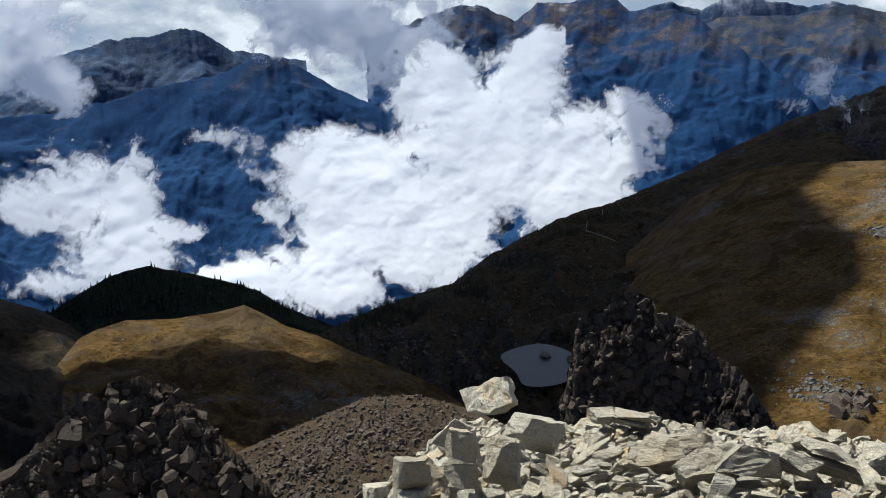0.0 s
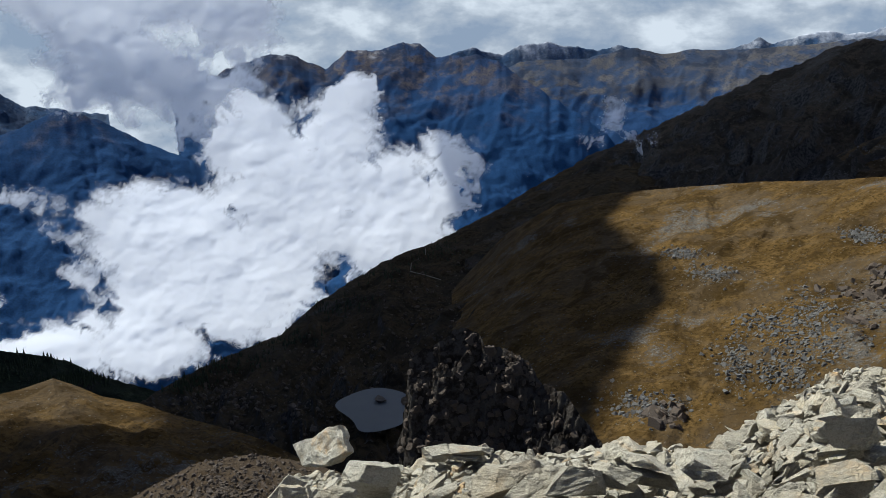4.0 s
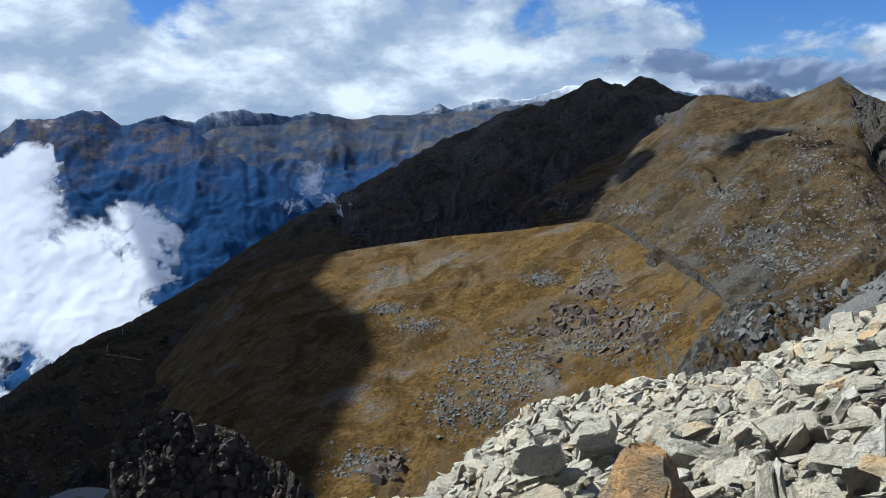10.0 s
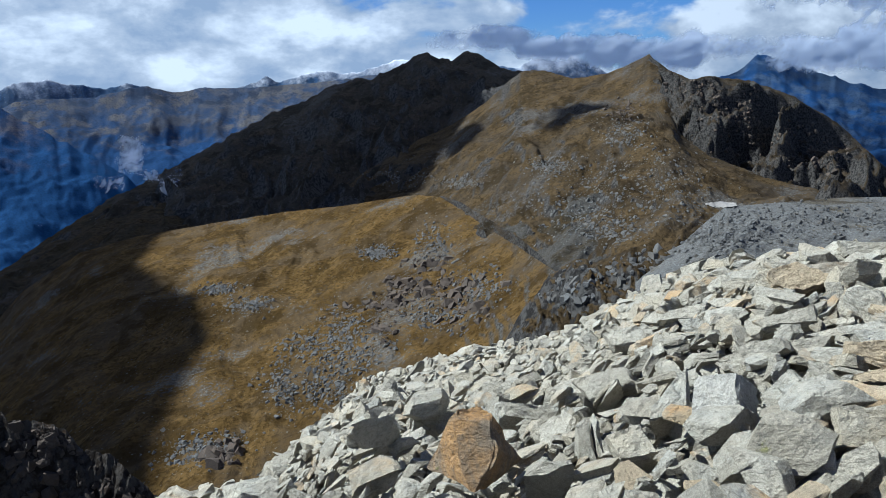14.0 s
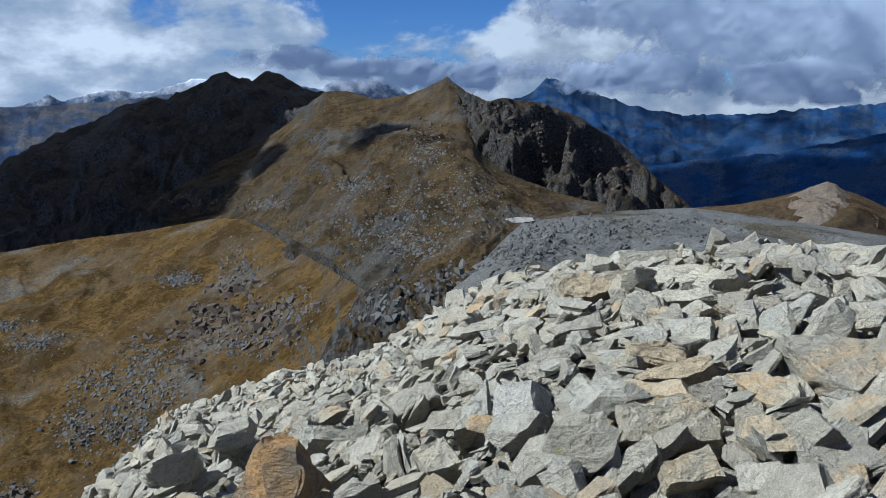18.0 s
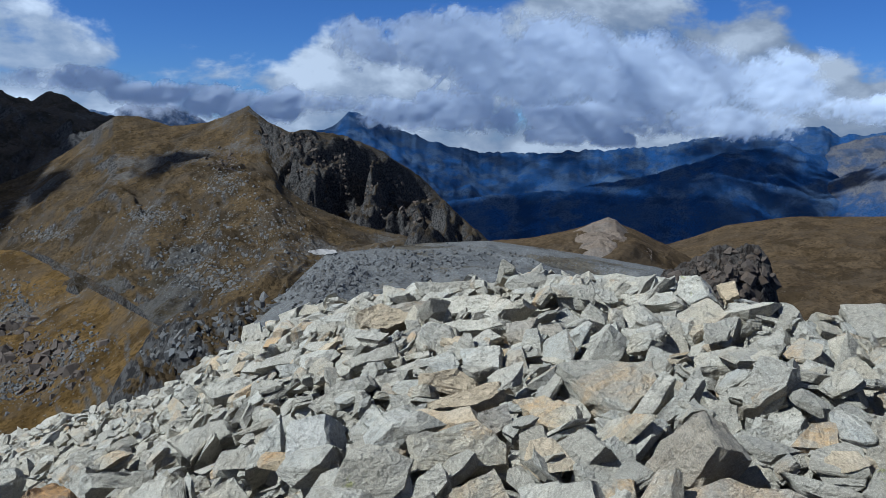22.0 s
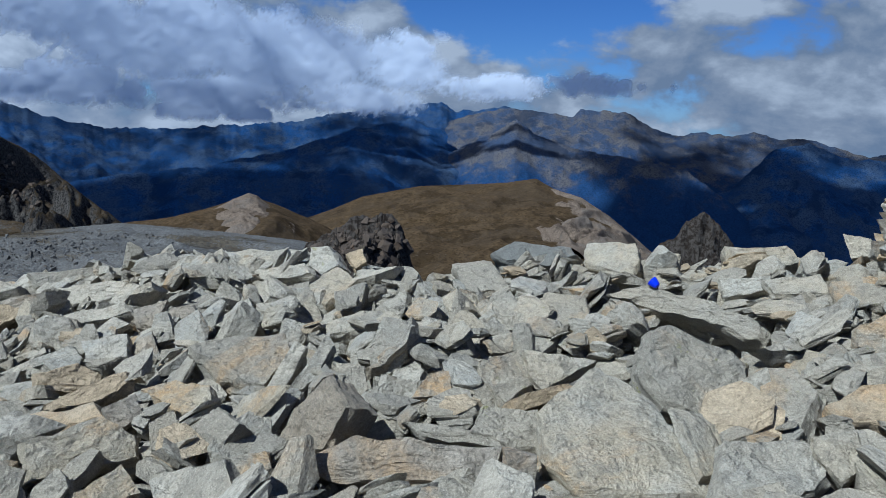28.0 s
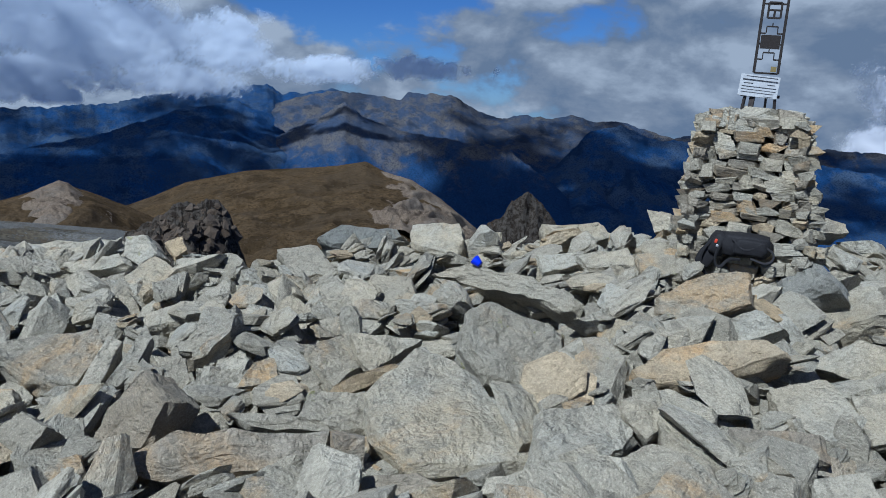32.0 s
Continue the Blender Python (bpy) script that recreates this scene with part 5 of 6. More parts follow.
slab(108, OCHRE, 55, (121.3, -18.0), (123.4, -16.0), (130.6, -14.2), (132.0, -15.2), (126.1, -18.1), (121.9, -18.7), label="long pale slab with rusty orange layers")
slab(108, LICHENED, 50, (127.7, -9.6), (131.8, -9.3), (133.8, -10.1), (131.5, -12.0), (128.8, -11.4), label="big boulder with yellow lichen below the cairn")
slab(108, GNEISS, 50, (132.2, -11.6), (136.6, -10.7), (137.3, -12.0), (133.9, -13.6), (131.9, -13.4))
slab(108, GNEISS, 45, (130.4, -17.8), (134.1, -16.4), (136.8, -18.5), (134.9, -20.5), (131.5, -19.5))
slab(108, GNEISS, 55, (132.4, -15.9), (135.5, -13.7), (137.8, -14.0), (137.6, -16.7))
slab(108, BROWNISH, 60, (128.3, -20.5), (134.2, -19.9), (134.8, -21.5), (128.4, -23.1), label="brownish layered gneiss boulder among summit rubble")
slab(108, GNEISS, 45, (121.2, -19.8), (124.2, -18.6), (127.6, -19.5), (127.6, -20.5), (123.9, -21.5))
slab(108, GNEISS, 45, (121.2, -23.5), (123.5, -22.1), (127.7, -22.7), (128.1, -25.1), (123.6, -26.6), (121.6, -25.6))
slab(108, GNEISS, 50, (129.5, -24.2), (131.6, -22.9), (133.0, -23.1), (133.1, -25.5), (131.0, -25.8))
slab(108, GNEISS, 60, (133.5, -8.0), (135.5, -7.6), (136.2, -8.3), (134.3, -8.7))
slab(108, GNEISS, 60, (132.3, -6.4), (133.9, -6.8), (134.3, -7.4), (132.0, -7.7))
slab(108, GNEISS, 45, (133.7, -22.7), (137.2, -21.5), (138.4, -23.6), (134.5, -25.3))
slab(108, GNEISS, 45, (135.4, -17.3), (137.9, -16.4), (138.7, -19.6), (136.9, -20.2))
# near the middle standing place
slab(64, PALESTONE, 70, (61.3, -20.0), (64.1, -19.6), (64.4, -22.8), (61.1, -23.0), label="upright pale square block with a dark gap beside it")
slab(64, GNEISS, 55, (62.7, -19.2), (64.9, -17.5), (66.9, -17.1), (67.4, -17.8), (64.5, -19.4), (63.3, -19.7))
slab(64, GNEISS, 60, (65.6, -21.1), (67.4, -19.0), (68.2, -19.7), (67.0, -21.4), (65.8, -21.6))
slab(64, OCHRE, 60, (70.6, -17.0), (73.3, -16.5), (74.9, -17.5), (74.6, -18.7), (70.6, -18.1), label="rusty orange layered gneiss boulder")
slab(64, OCHRE, 55, (70.8, -19.1), (76.5, -17.3), (76.7, -18.2), (75.0, -19.1), (71.4, -19.4), label="rusty orange layered gneiss boulder")
slab(64, OCHRE, 60, (69.8, -19.8), (74.6, -19.2), (75.4, -20.2), (70.3, -20.7), label="rusty orange layered gneiss boulder")
slab(64, GNEISS, 45, (69.9, -21.0), (75.0, -20.1), (77.5, -21.4), (77.5, -22.9), (70.3, -23.5), label="pale slab split by fine cracks")
slab(64, OCHRE, 60, (65.9, -13.0), (67.7, -12.2), (70.5, -13.1), (68.1, -14.2), (66.1, -14.0), label="rusty orange layered gneiss boulder")
slab(64, BROWNISH, 60, (67.3, -12.5), (72.8, -11.9), (74.7, -12.5), (68.9, -13.1), label="brownish layered gneiss boulder among summit rubble")
slab(64, GNEISS, 55, (71.9, -13.7), (75.9, -12.9), (76.5, -13.6), (72.1, -14.4))
slab(64, BROWNISH, 50, (76.5, -13.5), (78.9, -12.9), (77.9, -14.7), (76.7, -14.4), label="brownish layered gneiss boulder among summit rubble")
slab(64, GNEISS, 50, (79.8, -21.6), (82.7, -20.0), (84.3, -21.2), (82.9, -22.8), (80.7, -23.1))
slab(64, GNEISS, 55, (58.4, -22.5), (60.9, -19.4), (61.1, -22.0), (58.4, -23.4))
slab(64, GNEISS, 45, (47.7, -22.2), (52.4, -22.6), (51.9, -23.7), (48.0, -23.3))
slab(64, GNEISS, 50, (52.8, -20.8), (56.8, -19.7), (57.6, -20.8), (54.4, -22.2))
slab(64, GNEISS, 60, (70.0, -10.8), (75.8, -10.6), (76.0, -11.2), (70.4, -11.7))
slab(64, GNEISS, 60, (76.6, -10.6), (78.0, -9.8), (78.3, -10.5), (76.6, -11.0))
slab(64, GNEISS, 45, (55.3, -17.7), (58.5, -16.9), (59.3, -17.9), (56.0, -18.5))
slab(64, GNEISS, 45, (59.7, -15.9), (62.5, -15.2), (62.1, -16.2), (58.9, -16.7))
slab(64, GNEISS, 45, (64.9, -16.3), (68.9, -14.9), (69.1, -15.9), (65.7, -16.7))
slab(64, GNEISS, 45, (68.1, -16.9), (72.9, -15.4), (73.3, -16.1), (69.0, -17.0))
slab(64, GNEISS, 50, (73.3, -15.3), (76.4, -15.0), (76.3, -16.5), (73.7, -16.5))
slab(64, GNEISS, 45, (67.0, -23.5), (69.9, -23.0), (70.8, -25.2), (67.9, -25.6))
slab(64, GNEISS, 45, (55.1, -24.4), (57.6, -23.4), (59.2, -25.3), (56.3, -25.9))
slab(64, GNEISS, 45, (73.2, -24.7), (76.4, -23.0), (77.6, -25.0), (73.7, -26.1))
slab(64, GNEISS, 45, (78.0, -24.3), (81.1, -23.6), (82.3, -25.0), (78.5, -26.0))
# the ledge
slab(0, GNEISS, 60, (1.0, -26.1), (3.1, -25.5), (4.6, -25.0), (5.0, -26.9), (3.4, -27.7), (1.5, -27.6), label="square pale block perched on the ledge")
slab(0, GNEISS, 60, (3.6, -29.6), (4.9, -29.3), (5.2, -31.9), (3.9, -32.1), label="pale broken rock of the ledge above the drop")
slab(0, GNEISS, 60, (0.6, -29.2), (2.2, -28.8), (2.6, -31.0), (0.9, -31.3), label="pale broken rock of the ledge above the drop")
slab(0, BROWNISH, 50, (14.1, -30.1), (16.1, -28.5), (19.3, -27.7), (19.5, -28.6), (15.9, -30.6), label="brownish layered gneiss boulder among summit rubble")
slab(0, GNEISS, 45, (17.1, -30.1), (19.7, -28.2), (21.7, -28.2), (21.9, -29.9), (18.0, -30.9), label="pale broken rock of the ledge above the drop")
slab(0, GNEISS, 55, (10.9, -27.5), (12.1, -26.8), (13.2, -26.8), (13.4, -27.4), (11.3, -27.9), label="pale broken rock of the ledge above the drop")
slab(0, GNEISS, 55, (13.4, -27.5), (15.5, -26.8), (16.0, -27.3), (14.0, -28.1), label="pale broken rock of the ledge above the drop")
slab(0, GNEISS, 50, (-6.4, -32.2), (-4.4, -32.1), (-4.3, -33.1), (-6.4, -33.2), label="pale broken rock of the ledge above the drop")
slab(0, GNEISS, 60, (-1.2, -29.6), (0.8, -28.0), (2.2, -28.6), (0.7, -30.2), label="pale broken rock of the ledge above the drop")
slab(0, GNEISS, 55, (-3.5, -32.0), (-1.3, -30.4), (0.5, -31.7), (0.0, -33.2), (-3.5, -33.2), label="pale broken rock of the ledge above the drop")
slab(0, GNEISS, 45, (5.2, -28.0), (8.1, -27.7), (8.8, -28.9), (5.6, -29.3), label="pale broken rock of the ledge above the drop")
slab(0, GNEISS, 45, (24.3, -26.7), (25.8, -25.9), (27.0, -26.8), (25.0, -27.6), label="pale broken rock of the ledge above the drop")


def covered(p):
    """Whether a place lies within the outline of one of the flat stones, as seen from where that was placed."""
    for eye, ring in OUTLINES:
        d = np.array(p) - eye
        u, w = math.degrees(math.atan2(d[0], d[1])), math.degrees(math.atan2(d[2], math.hypot(d[0], d[1])))
        if not (ring[:, 0].min() < u < ring[:, 0].max() and ring[:, 1].min() - 0.3 < w < ring[:, 1].max()):
            continue
        inside, b = False, ring[-1]
        for a in ring:
            if (a[1] > w) != (b[1] > w) and u < (b[0] - a[0]) * (w - a[1]) / (b[1] - a[1]) + a[0]:
                inside = not inside
            b = a
        if inside:
            return True
    return False


# close stones, each of its own
count = 0
while count < 300:
    az = rng.uniform(50, 140)
    rr = float(np.interp(az, RIM[:, 0], RIM[:, 2]))
    r = 2.6 + (rr + 0.2 - 2.6) * rng.random() ** 0.8
    s = min(0.2, max(0.06, rng.lognormvariate(-2.2, 0.36)))
    m = lie(az, r, s / 0.15, 22, 0.0 + s * 0.15)
    if covered(m.translation):
        continue
    ob = new("stone", FINE[rng.randrange(len(FINE))])
    ob.parent = rubble
    ob.matrix_basis = m
    count += 1

MIDDLE = [stone_points(1, 300 + i, (1, rng.uniform(0.45, 0.85), rng.uniform(0.2, 0.45)), 4, 0.03, 1 + i % 2) for i in range(24)]
shards = []
for i in range(2600):
    az = rng.uniform(-14, 140)
    rr = float(np.interp(az, RIM[:, 0], RIM[:, 2]))
    r = 2.4 + (rr + 0.2 - 2.4) * rng.random() ** 0.75
    s = min(0.24, max(0.05, rng.lognormvariate(-2.3, 0.4)))
    m = lie(az, r, s, 26, (-0.16 if 3 < r < 7 and az > 75 else -0.08) + s * 0.25 + 0.1 * rng.random())
    if not covered(m.translation):
        shards.append(m)
tagged(joined_stones("rock_shards", GNEISS, shards, MIDDLE, rubble), kind="stuff")

loose = []
for i in range(21000):
    az = rng.uniform(-18, 142)
    rr = float(np.interp(az, RIM[:, 0], RIM[:, 2]))
    r = 2.0 + (rr + 1.5 - 2.0) * rng.random() ** 0.7
    s = min(0.22, max(0.03, rng.lognormvariate(-2.65, 0.5)))
    m = lie(az, r, s, 24, (-0.3 if r < 7.5 else -0.26) + s * 0.3 + (0.15 if r < 7.5 else 0.28) * rng.random())
    if r > 8 or not covered(m.translation):
        loose.append(m)
for i in range(4500):
    az, r = rng.uniform(142, 342), 1.6 + 7 * rng.random() ** 0.7
    s = min(0.26, max(0.03, rng.lognormvariate(-2.4, 0.55)))
    loose.append(lie(az, r, s, 20, -0.26 + s * 0.3 + 0.15 * rng.random()))
tagged(joined_stones("loose_stones", GNEISS, loose, COARSE, rubble), kind="stuff")

# ---- rubble, crags and trees on the slopes ----
CHUNKS = [stone_points(0, 400 + i, (1, rng.uniform(0.55, 0.9), rng.uniform(0.5, 1.0)), 4, 0.0) for i in range(16)]


def scatter(name, label, obs, mat, spots, count, sizes, seed, sink=0.1, tilt=35):
    """Broken stone strewn on slopes. spots: (heading, height, half width, half height) of where it lies; sizes in metres."""
    pick = random.Random(seed)
    poses = []
    for i in range(count):
        az, el, wa, we = spots[i % len(spots)]
        u, v = pick.gauss(0, 0.5), pick.gauss(0, 0.5)
        hit = drape(obs, az + u * wa, el + v * we)
        if hit:
            s = sizes[0] * (sizes[1] / sizes[0]) ** (pick.random() ** 2)
            turn = Euler((radians(pick.gauss(0, tilt)), radians(pick.gauss(0, tilt)), pick.uniform(0, 6.28))).to_matrix().to_4x4()
            poses.append(Matrix.Translation(hit[0] + Vector((0, 0, sink * s))) @ turn @ Matrix.Scale(s, 4))
    return tagged(joined_stones(name, mat, poses, CHUNKS), label, "stones", kind="stuff")


by_name = {}
for ob in HILLS:
    by_name.setdefault(ob.name.split(".")[0], []).append(ob)
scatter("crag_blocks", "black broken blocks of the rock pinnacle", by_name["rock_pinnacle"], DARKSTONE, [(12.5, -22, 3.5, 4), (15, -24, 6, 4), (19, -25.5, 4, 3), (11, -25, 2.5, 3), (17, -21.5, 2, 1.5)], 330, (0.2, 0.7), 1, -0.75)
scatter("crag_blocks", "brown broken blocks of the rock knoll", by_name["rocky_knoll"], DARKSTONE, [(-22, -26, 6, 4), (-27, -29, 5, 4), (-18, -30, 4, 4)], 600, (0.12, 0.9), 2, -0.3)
scatter("moraine_stones", "brown moraine stones below the ledge", by_name["rubble_slope"], DARKSTONE, [(-8, -29, 7, 3), (-3, -28, 6, 2.5), (-12, -31, 6, 3)], 3200, (0.2, 0.9), 3, 0.1)
scatter("hill_stones", "grey stones strewn on the golden hill", by_name["grassy_hill"] + by_name["rock_rib"], SLOPESTONE, [(35, -18, 2.5, 1.2), (37.5, -17, 2, 1.5), (31, -15, 1.8, 0.6), (33, -20.5, 1.5, 2.0), (40, -12, 1.2, 0.5), (27, -24, 3, 1), (44, -11.5, 1.5, 1.5), (36, -21, 2, 1.5), (29, -13.8, 1.5, 0.4), (38, -19, 3, 1.5), (44, -16.5, 3, 1.2), (47, -14.5, 2, 1.5)], 5200, (0.35, 2.0), 4, -0.2)
scatter("hill_crags", "dark rock bands on the golden hill", by_name["grassy_hill"] + by_name["rock_rib"], DARKSTONE, [(42.5, -14.9, 3.0, 0.6), (45.0, -14.4, 2.5, 0.9), (40.3, -16.7, 1.5, 1.5), (28.3, -24.5, 1.2, 0.7), (46, -16, 3, 1.5), (43.5, -12.8, 1.5, 0.8), (40.5, -15.6, 2.2, 0.35), (41.5, -14.2, 1.2, 0.5)], 620, (0.9, 5.0), 5, -0.3)
scatter("ridge_crags", "grey crags and boulder fields on the brown ridge", by_name["rocky_ridge"] + by_name["stony_spur"], SLOPESTONE, [(52, -6.3, 1.5, 0.6), (56, -7.5, 4, 2), (60, -7, 3, 2.5), (54, -9.5, 4, 2), (57, -4, 1.5, 1.2), (41.5, -6.9, 2.5, 0.5), (46, -7.3, 1.5, 0.4), (56, -10.5, 3, 1.2)], 3200, (0.5, 2.3), 6, -0.35)
scatter("ridge_crags", "dark crags of the ridge face", by_name["rocky_ridge"] + by_name["crag_face"], DARKSTONE, [(63.5, -2.6, 3, 1.4), (66.5, -4.2, 3, 1.6), (61.5, -1.5, 2, 1.0), (57, -2.6, 1, 0.8), (69, -5.5, 2, 1.2)], 500, (1.0, 3.5), 7, -0.3)
scatter("hill_stones", "grey stones on the dark flank near the tarn", by_name["valley_slope"], DARKSTONE, [(1, -24, 5, 2), (5, -21, 6, 2), (-4, -22.5, 4, 1.5), (12, -17, 6, 3)], 900, (0.6, 2.6), 8, 0.1)
scatter("crag_blocks", "dark blocks of the crags beyond the summit", by_name["dark_crag"], DARKSTONE, [(90.5, -8.8, 3.5, 1.6), (88.5, -9.8, 2.5, 1.2), (92, -9, 2, 2)], 240, (0.3, 1.3), 9, -0.45)
scatter("rib_blocks", "grey blocks of the rock rib", by_name["rock_rib"], SLOPESTONE, [(56, -13.5, 5, 1.5), (59, -13, 3, 1.5), (53, -14.5, 3, 1.5)], 180, (0.5, 2.2), 10, -0.5)
scatter("scree_stones", "loose pale stones on the scree mound", by_name["scree_mound"], SLOPESTONE, [(66, -10, 5, 1.5), (72, -9.2, 6, 1.2), (63, -11, 3, 1.5)], 1500, (0.2, 0.9), 12, 0.1)

# conifers along the edge of the valley
CONES = []
for k in range(5):
    pick = random.Random(60 + k)
    V, Q = [], []
    for t in range(6):
        lo, hi, wd = t * 0.15, t * 0.15 + 0.34, 0.24 * (1 - t * 0.15)
        base = len(V)
        for j in range(7):
            q = j / 7 * 6.28
            V.append((wd * pick.uniform(0.6, 1.15) * math.cos(q), wd * pick.uniform(0.6, 1.15) * math.sin(q), lo - 0.05 * pick.random()))
        V.append((0, 0, hi))
        V.append((0, 0, lo))
        Q += [(base + j, base + (j + 1) % 7, base + 7, base + 7) for j in range(7)] + [(base + (j + 1) % 7, base + j, base + 8, base + 8) for j in range(7)]
    CONES.append((np.array(V), Q))


def woods(name, label, obs, spots, count, tall, seed):
    pick = random.Random(seed)
    V, F, k = [], [], 0
    for i in range(count):
        az, el, wa, we = spots[i % len(spots)]
        hit = drape(obs, az + pick.gauss(0, 0.5) * wa, el + pick.gauss(0, 0.5) * we)
        if not hit:
            continue
        p, q = CONES[pick.randrange(5)]
        h = pick.uniform(*tall)
        V.append(p * h + np.array(hit[0]) - np.array((0, 0, 0.04 * h)))
        F += [tuple(dict.fromkeys(c + k for c in f)) for f in q]
        k += len(p)
    me = bpy.data.meshes.new(name)
    me.from_pydata(np.vstack(V), [], F)
    me.materials.append(NEEDLES)
    return tagged(new(name, me), label, "conifers", kind="stuff")


woods("conifers", "small dark conifers along the valley edge", by_name["valley_slope"], [(-6, -21.4, 2, 0.5), (-3, -20.5, 3, 0.6), (1, -19.2, 3, 0.8), (4.5, -17.2, 3, 0.8), (8, -15, 3, 0.8), (12, -13.8, 3, 0.8)], 700, (2.5, 6), 21)
woods("conifers", "dense dark conifers on the wooded hill", by_name["wooded_hill"], [(-22, -17.6, 5, 0.9), (-17, -18.6, 5, 0.9), (-25, -18.6, 3, 0.7), (-13, -20, 3, 0.6)], 1100, (3.5, 7.5), 22)

# dirt track curling along the slope
bm = bmesh.new()
last = None
for (a0, e0), (a1, e1) in zip([(11.3, -12.9), (11.2, -14.0), (10.2, -14.5), (10.1, -15.1), (11.2, -15.4)], [(11.2, -14.0), (10.2, -14.5), (10.1, -15.1), (11.2, -15.4), (12.4, -15.8)]):
    for k in range(8):
        f = k / 8
        hit = drape([VALLEY], a0 + (a1 - a0) * f, e0 + (e1 - e0) * f)
        if not hit:
            continue
        c = hit[0] + Vector((0, 0, 0.4))
        pair = [bm.verts.new(c + Vector((-0.7, -1.1, 0))), bm.verts.new(c + Vector((0.7, 1.1, 0)))]
        if last:
            bm.faces.new([last[0], last[1], pair[1], pair[0]])
        last = pair
me = bpy.data.meshes.new("track")
bm.to_mesh(me)
bm.free()
me.materials.append(GRAVEL)
tagged(new("track", me), "pale dirt track curling down the slope", "path", kind="structure")

# islet in the tarn
tarn_mid = bearing(7.5, 0, 478)
islet = tagged(new("islet", stone_mesh("islet", 3, 950, DARKSTONE, (3.4, 5.5, 1.3), 6, 0.08)), "low dark islet in the tarn", "islet", kind="structure")
islet.location = (tarn_mid.x, tarn_mid.y, LEVEL + 0.3)

# ---- cairn, mast, pack ----


def seat(az, el, stand=108):
    """The place on the stones that a line of sight from a standing point meets, and its distance."""
    bpy.context.view_layer.update()
    eye = bearing(stand, 0, ARM)
    hit, p, nrm, i, ob, m = scene.ray_cast(bpy.context.evaluated_depsgraph_get(), eye, bearing(az, el))
    return p, (p - eye).length


IRON = plain("rusted_dark_iron", (0.035, 0.03, 0.028), 0.55, 0.6, 0.5, 60)
PLAQUE = plain("weathered_white_enamel", (0.36, 0.38, 0.4), 0.5, 0.0, 0.3, 40)
PRINT = plain("faded_print", (0.12, 0.12, 0.13), 0.6)
CLOTH = plain("black_nylon", (0.012, 0.012, 0.014), 0.75, 0.0, 0.3, 90)
WEB = plain("black_webbing", (0.02, 0.02, 0.022), 0.8)
RED = plain("red_tab", (0.5, 0.05, 0.02), 0.5)
SILVER = plain("bright_buckle", (0.6, 0.6, 0.62), 0.3, 0.8)
BLUE = plain("blue_plastic", (0.01, 0.03, 0.62), 0.35, 0.0, 0.2, 60)
BRASS = plain("tarnished_brass", (0.22, 0.17, 0.07), 0.5, 0.5)

SPOT = bearing(128.1, 0, 6.1) + bearing(108, 0, ARM)
BASEZ = bed(128.4, 5.9) - 0.06
FRAME = Matrix.Translation((SPOT.x, SPOT.y, BASEZ)) @ Euler((0, 0, radians(-128.4))).to_matrix().to_4x4()
cairn = tagged(new("cairn"), "square stacked cairn of pale gneiss stones carrying an iron mast", "cairn")
cairn.matrix_world = FRAME
pick = random.Random(8)
SHELF = [stone_mesh("stone", 2, 900 + i, (OCHRE if i % 8 == 2 else BROWNISH if i % 3 == 1 else GNEISS), [0.075 * k for k in (1, pick.uniform(0.6, 0.85), pick.uniform(0.42, 0.62))], -2, 0.03) for i in range(16)]
top = -0.06 - BASEZ
z, layer = 0.0, 0
while z < top:
    f = z / top
    half_w, half_d = 0.53 - 0.15 * f, 0.47 - 0.12 * f
    s0 = pick.uniform(0.048, 0.066)
    for side in range(4):
        length = half_w if side % 2 == 0 else half_d
        u = -length
        while u < length - 0.08:
            s = s0 * pick.uniform(0.9, 2.0)
            uu = min(u + s, length - 0.75 * s)
            dist = (half_d if side % 2 == 0 else half_w) - 0.11 + pick.uniform(-0.025, 0.02)
            x, y = {0: (uu, -dist), 1: (dist, uu), 2: (-uu, dist), 3: (-dist, -uu)}[side]
            ob = new("stone", SHELF[pick.randrange(16)])
            ob.parent = cairn
            ob.matrix_basis = Matrix.Translation((x, y, z + pick.uniform(0.0, 0.03))) @ Euler((radians(pick.gauss(0, 6)), radians(pick.gauss(0, 8)), side * 1.5708 + pick.gauss(0, 0.16))).to_matrix().to_4x4() @ Matrix.Diagonal((s * 13.5, s * 12, s0 * pick.uniform(12, 18), 1))
            u += s * 1.9
    z += s0 * 0.92
    layer += 1
for k in range(26):
    s = pick.uniform(0.1, 0.2)
    ob = new("stone", SHELF[pick.randrange(16)])
    ob.parent = cairn
    ob.matrix_basis = Matrix.Translation((pick.uniform(-0.22, 0.22), pick.uniform(-0.22, 0.22), top - 0.03 if k > 13 else pick.uniform(0.1, top - 0.05))) @ Euler((pick.gauss(0, 0.2), pick.gauss(0, 0.2), pick.uniform(0, 6.28))).to_matrix().to_4x4() @ Matrix.Scale(s / 0.075, 4)


def bar(bm, a, b, w, d):
    """A square bar from a to b."""
    a, b = Vector(a), Vector(b)
    m = Matrix.Translation((a + b) / 2) @ (b - a).to_track_quat("Z", "Y").to_matrix().to_4x4() @ Matrix.Diagonal((w, d, (b - a).length, 1))
    bmesh.ops.create_cube(bm, size=1, matrix=m)


def bars(parent, name, mat, runs, w=0.012, d=0.012, label=""):
    bm = bmesh.new()
    for run in runs:
        for a, b in zip(run, run[1:]):
            bar(bm, a, b, w, d)
    bmesh.ops.bevel(bm, geom=bm.edges[:], offset=0.0015, segments=1, affect="EDGES")
    return part(name, bm, mat, parent, label)


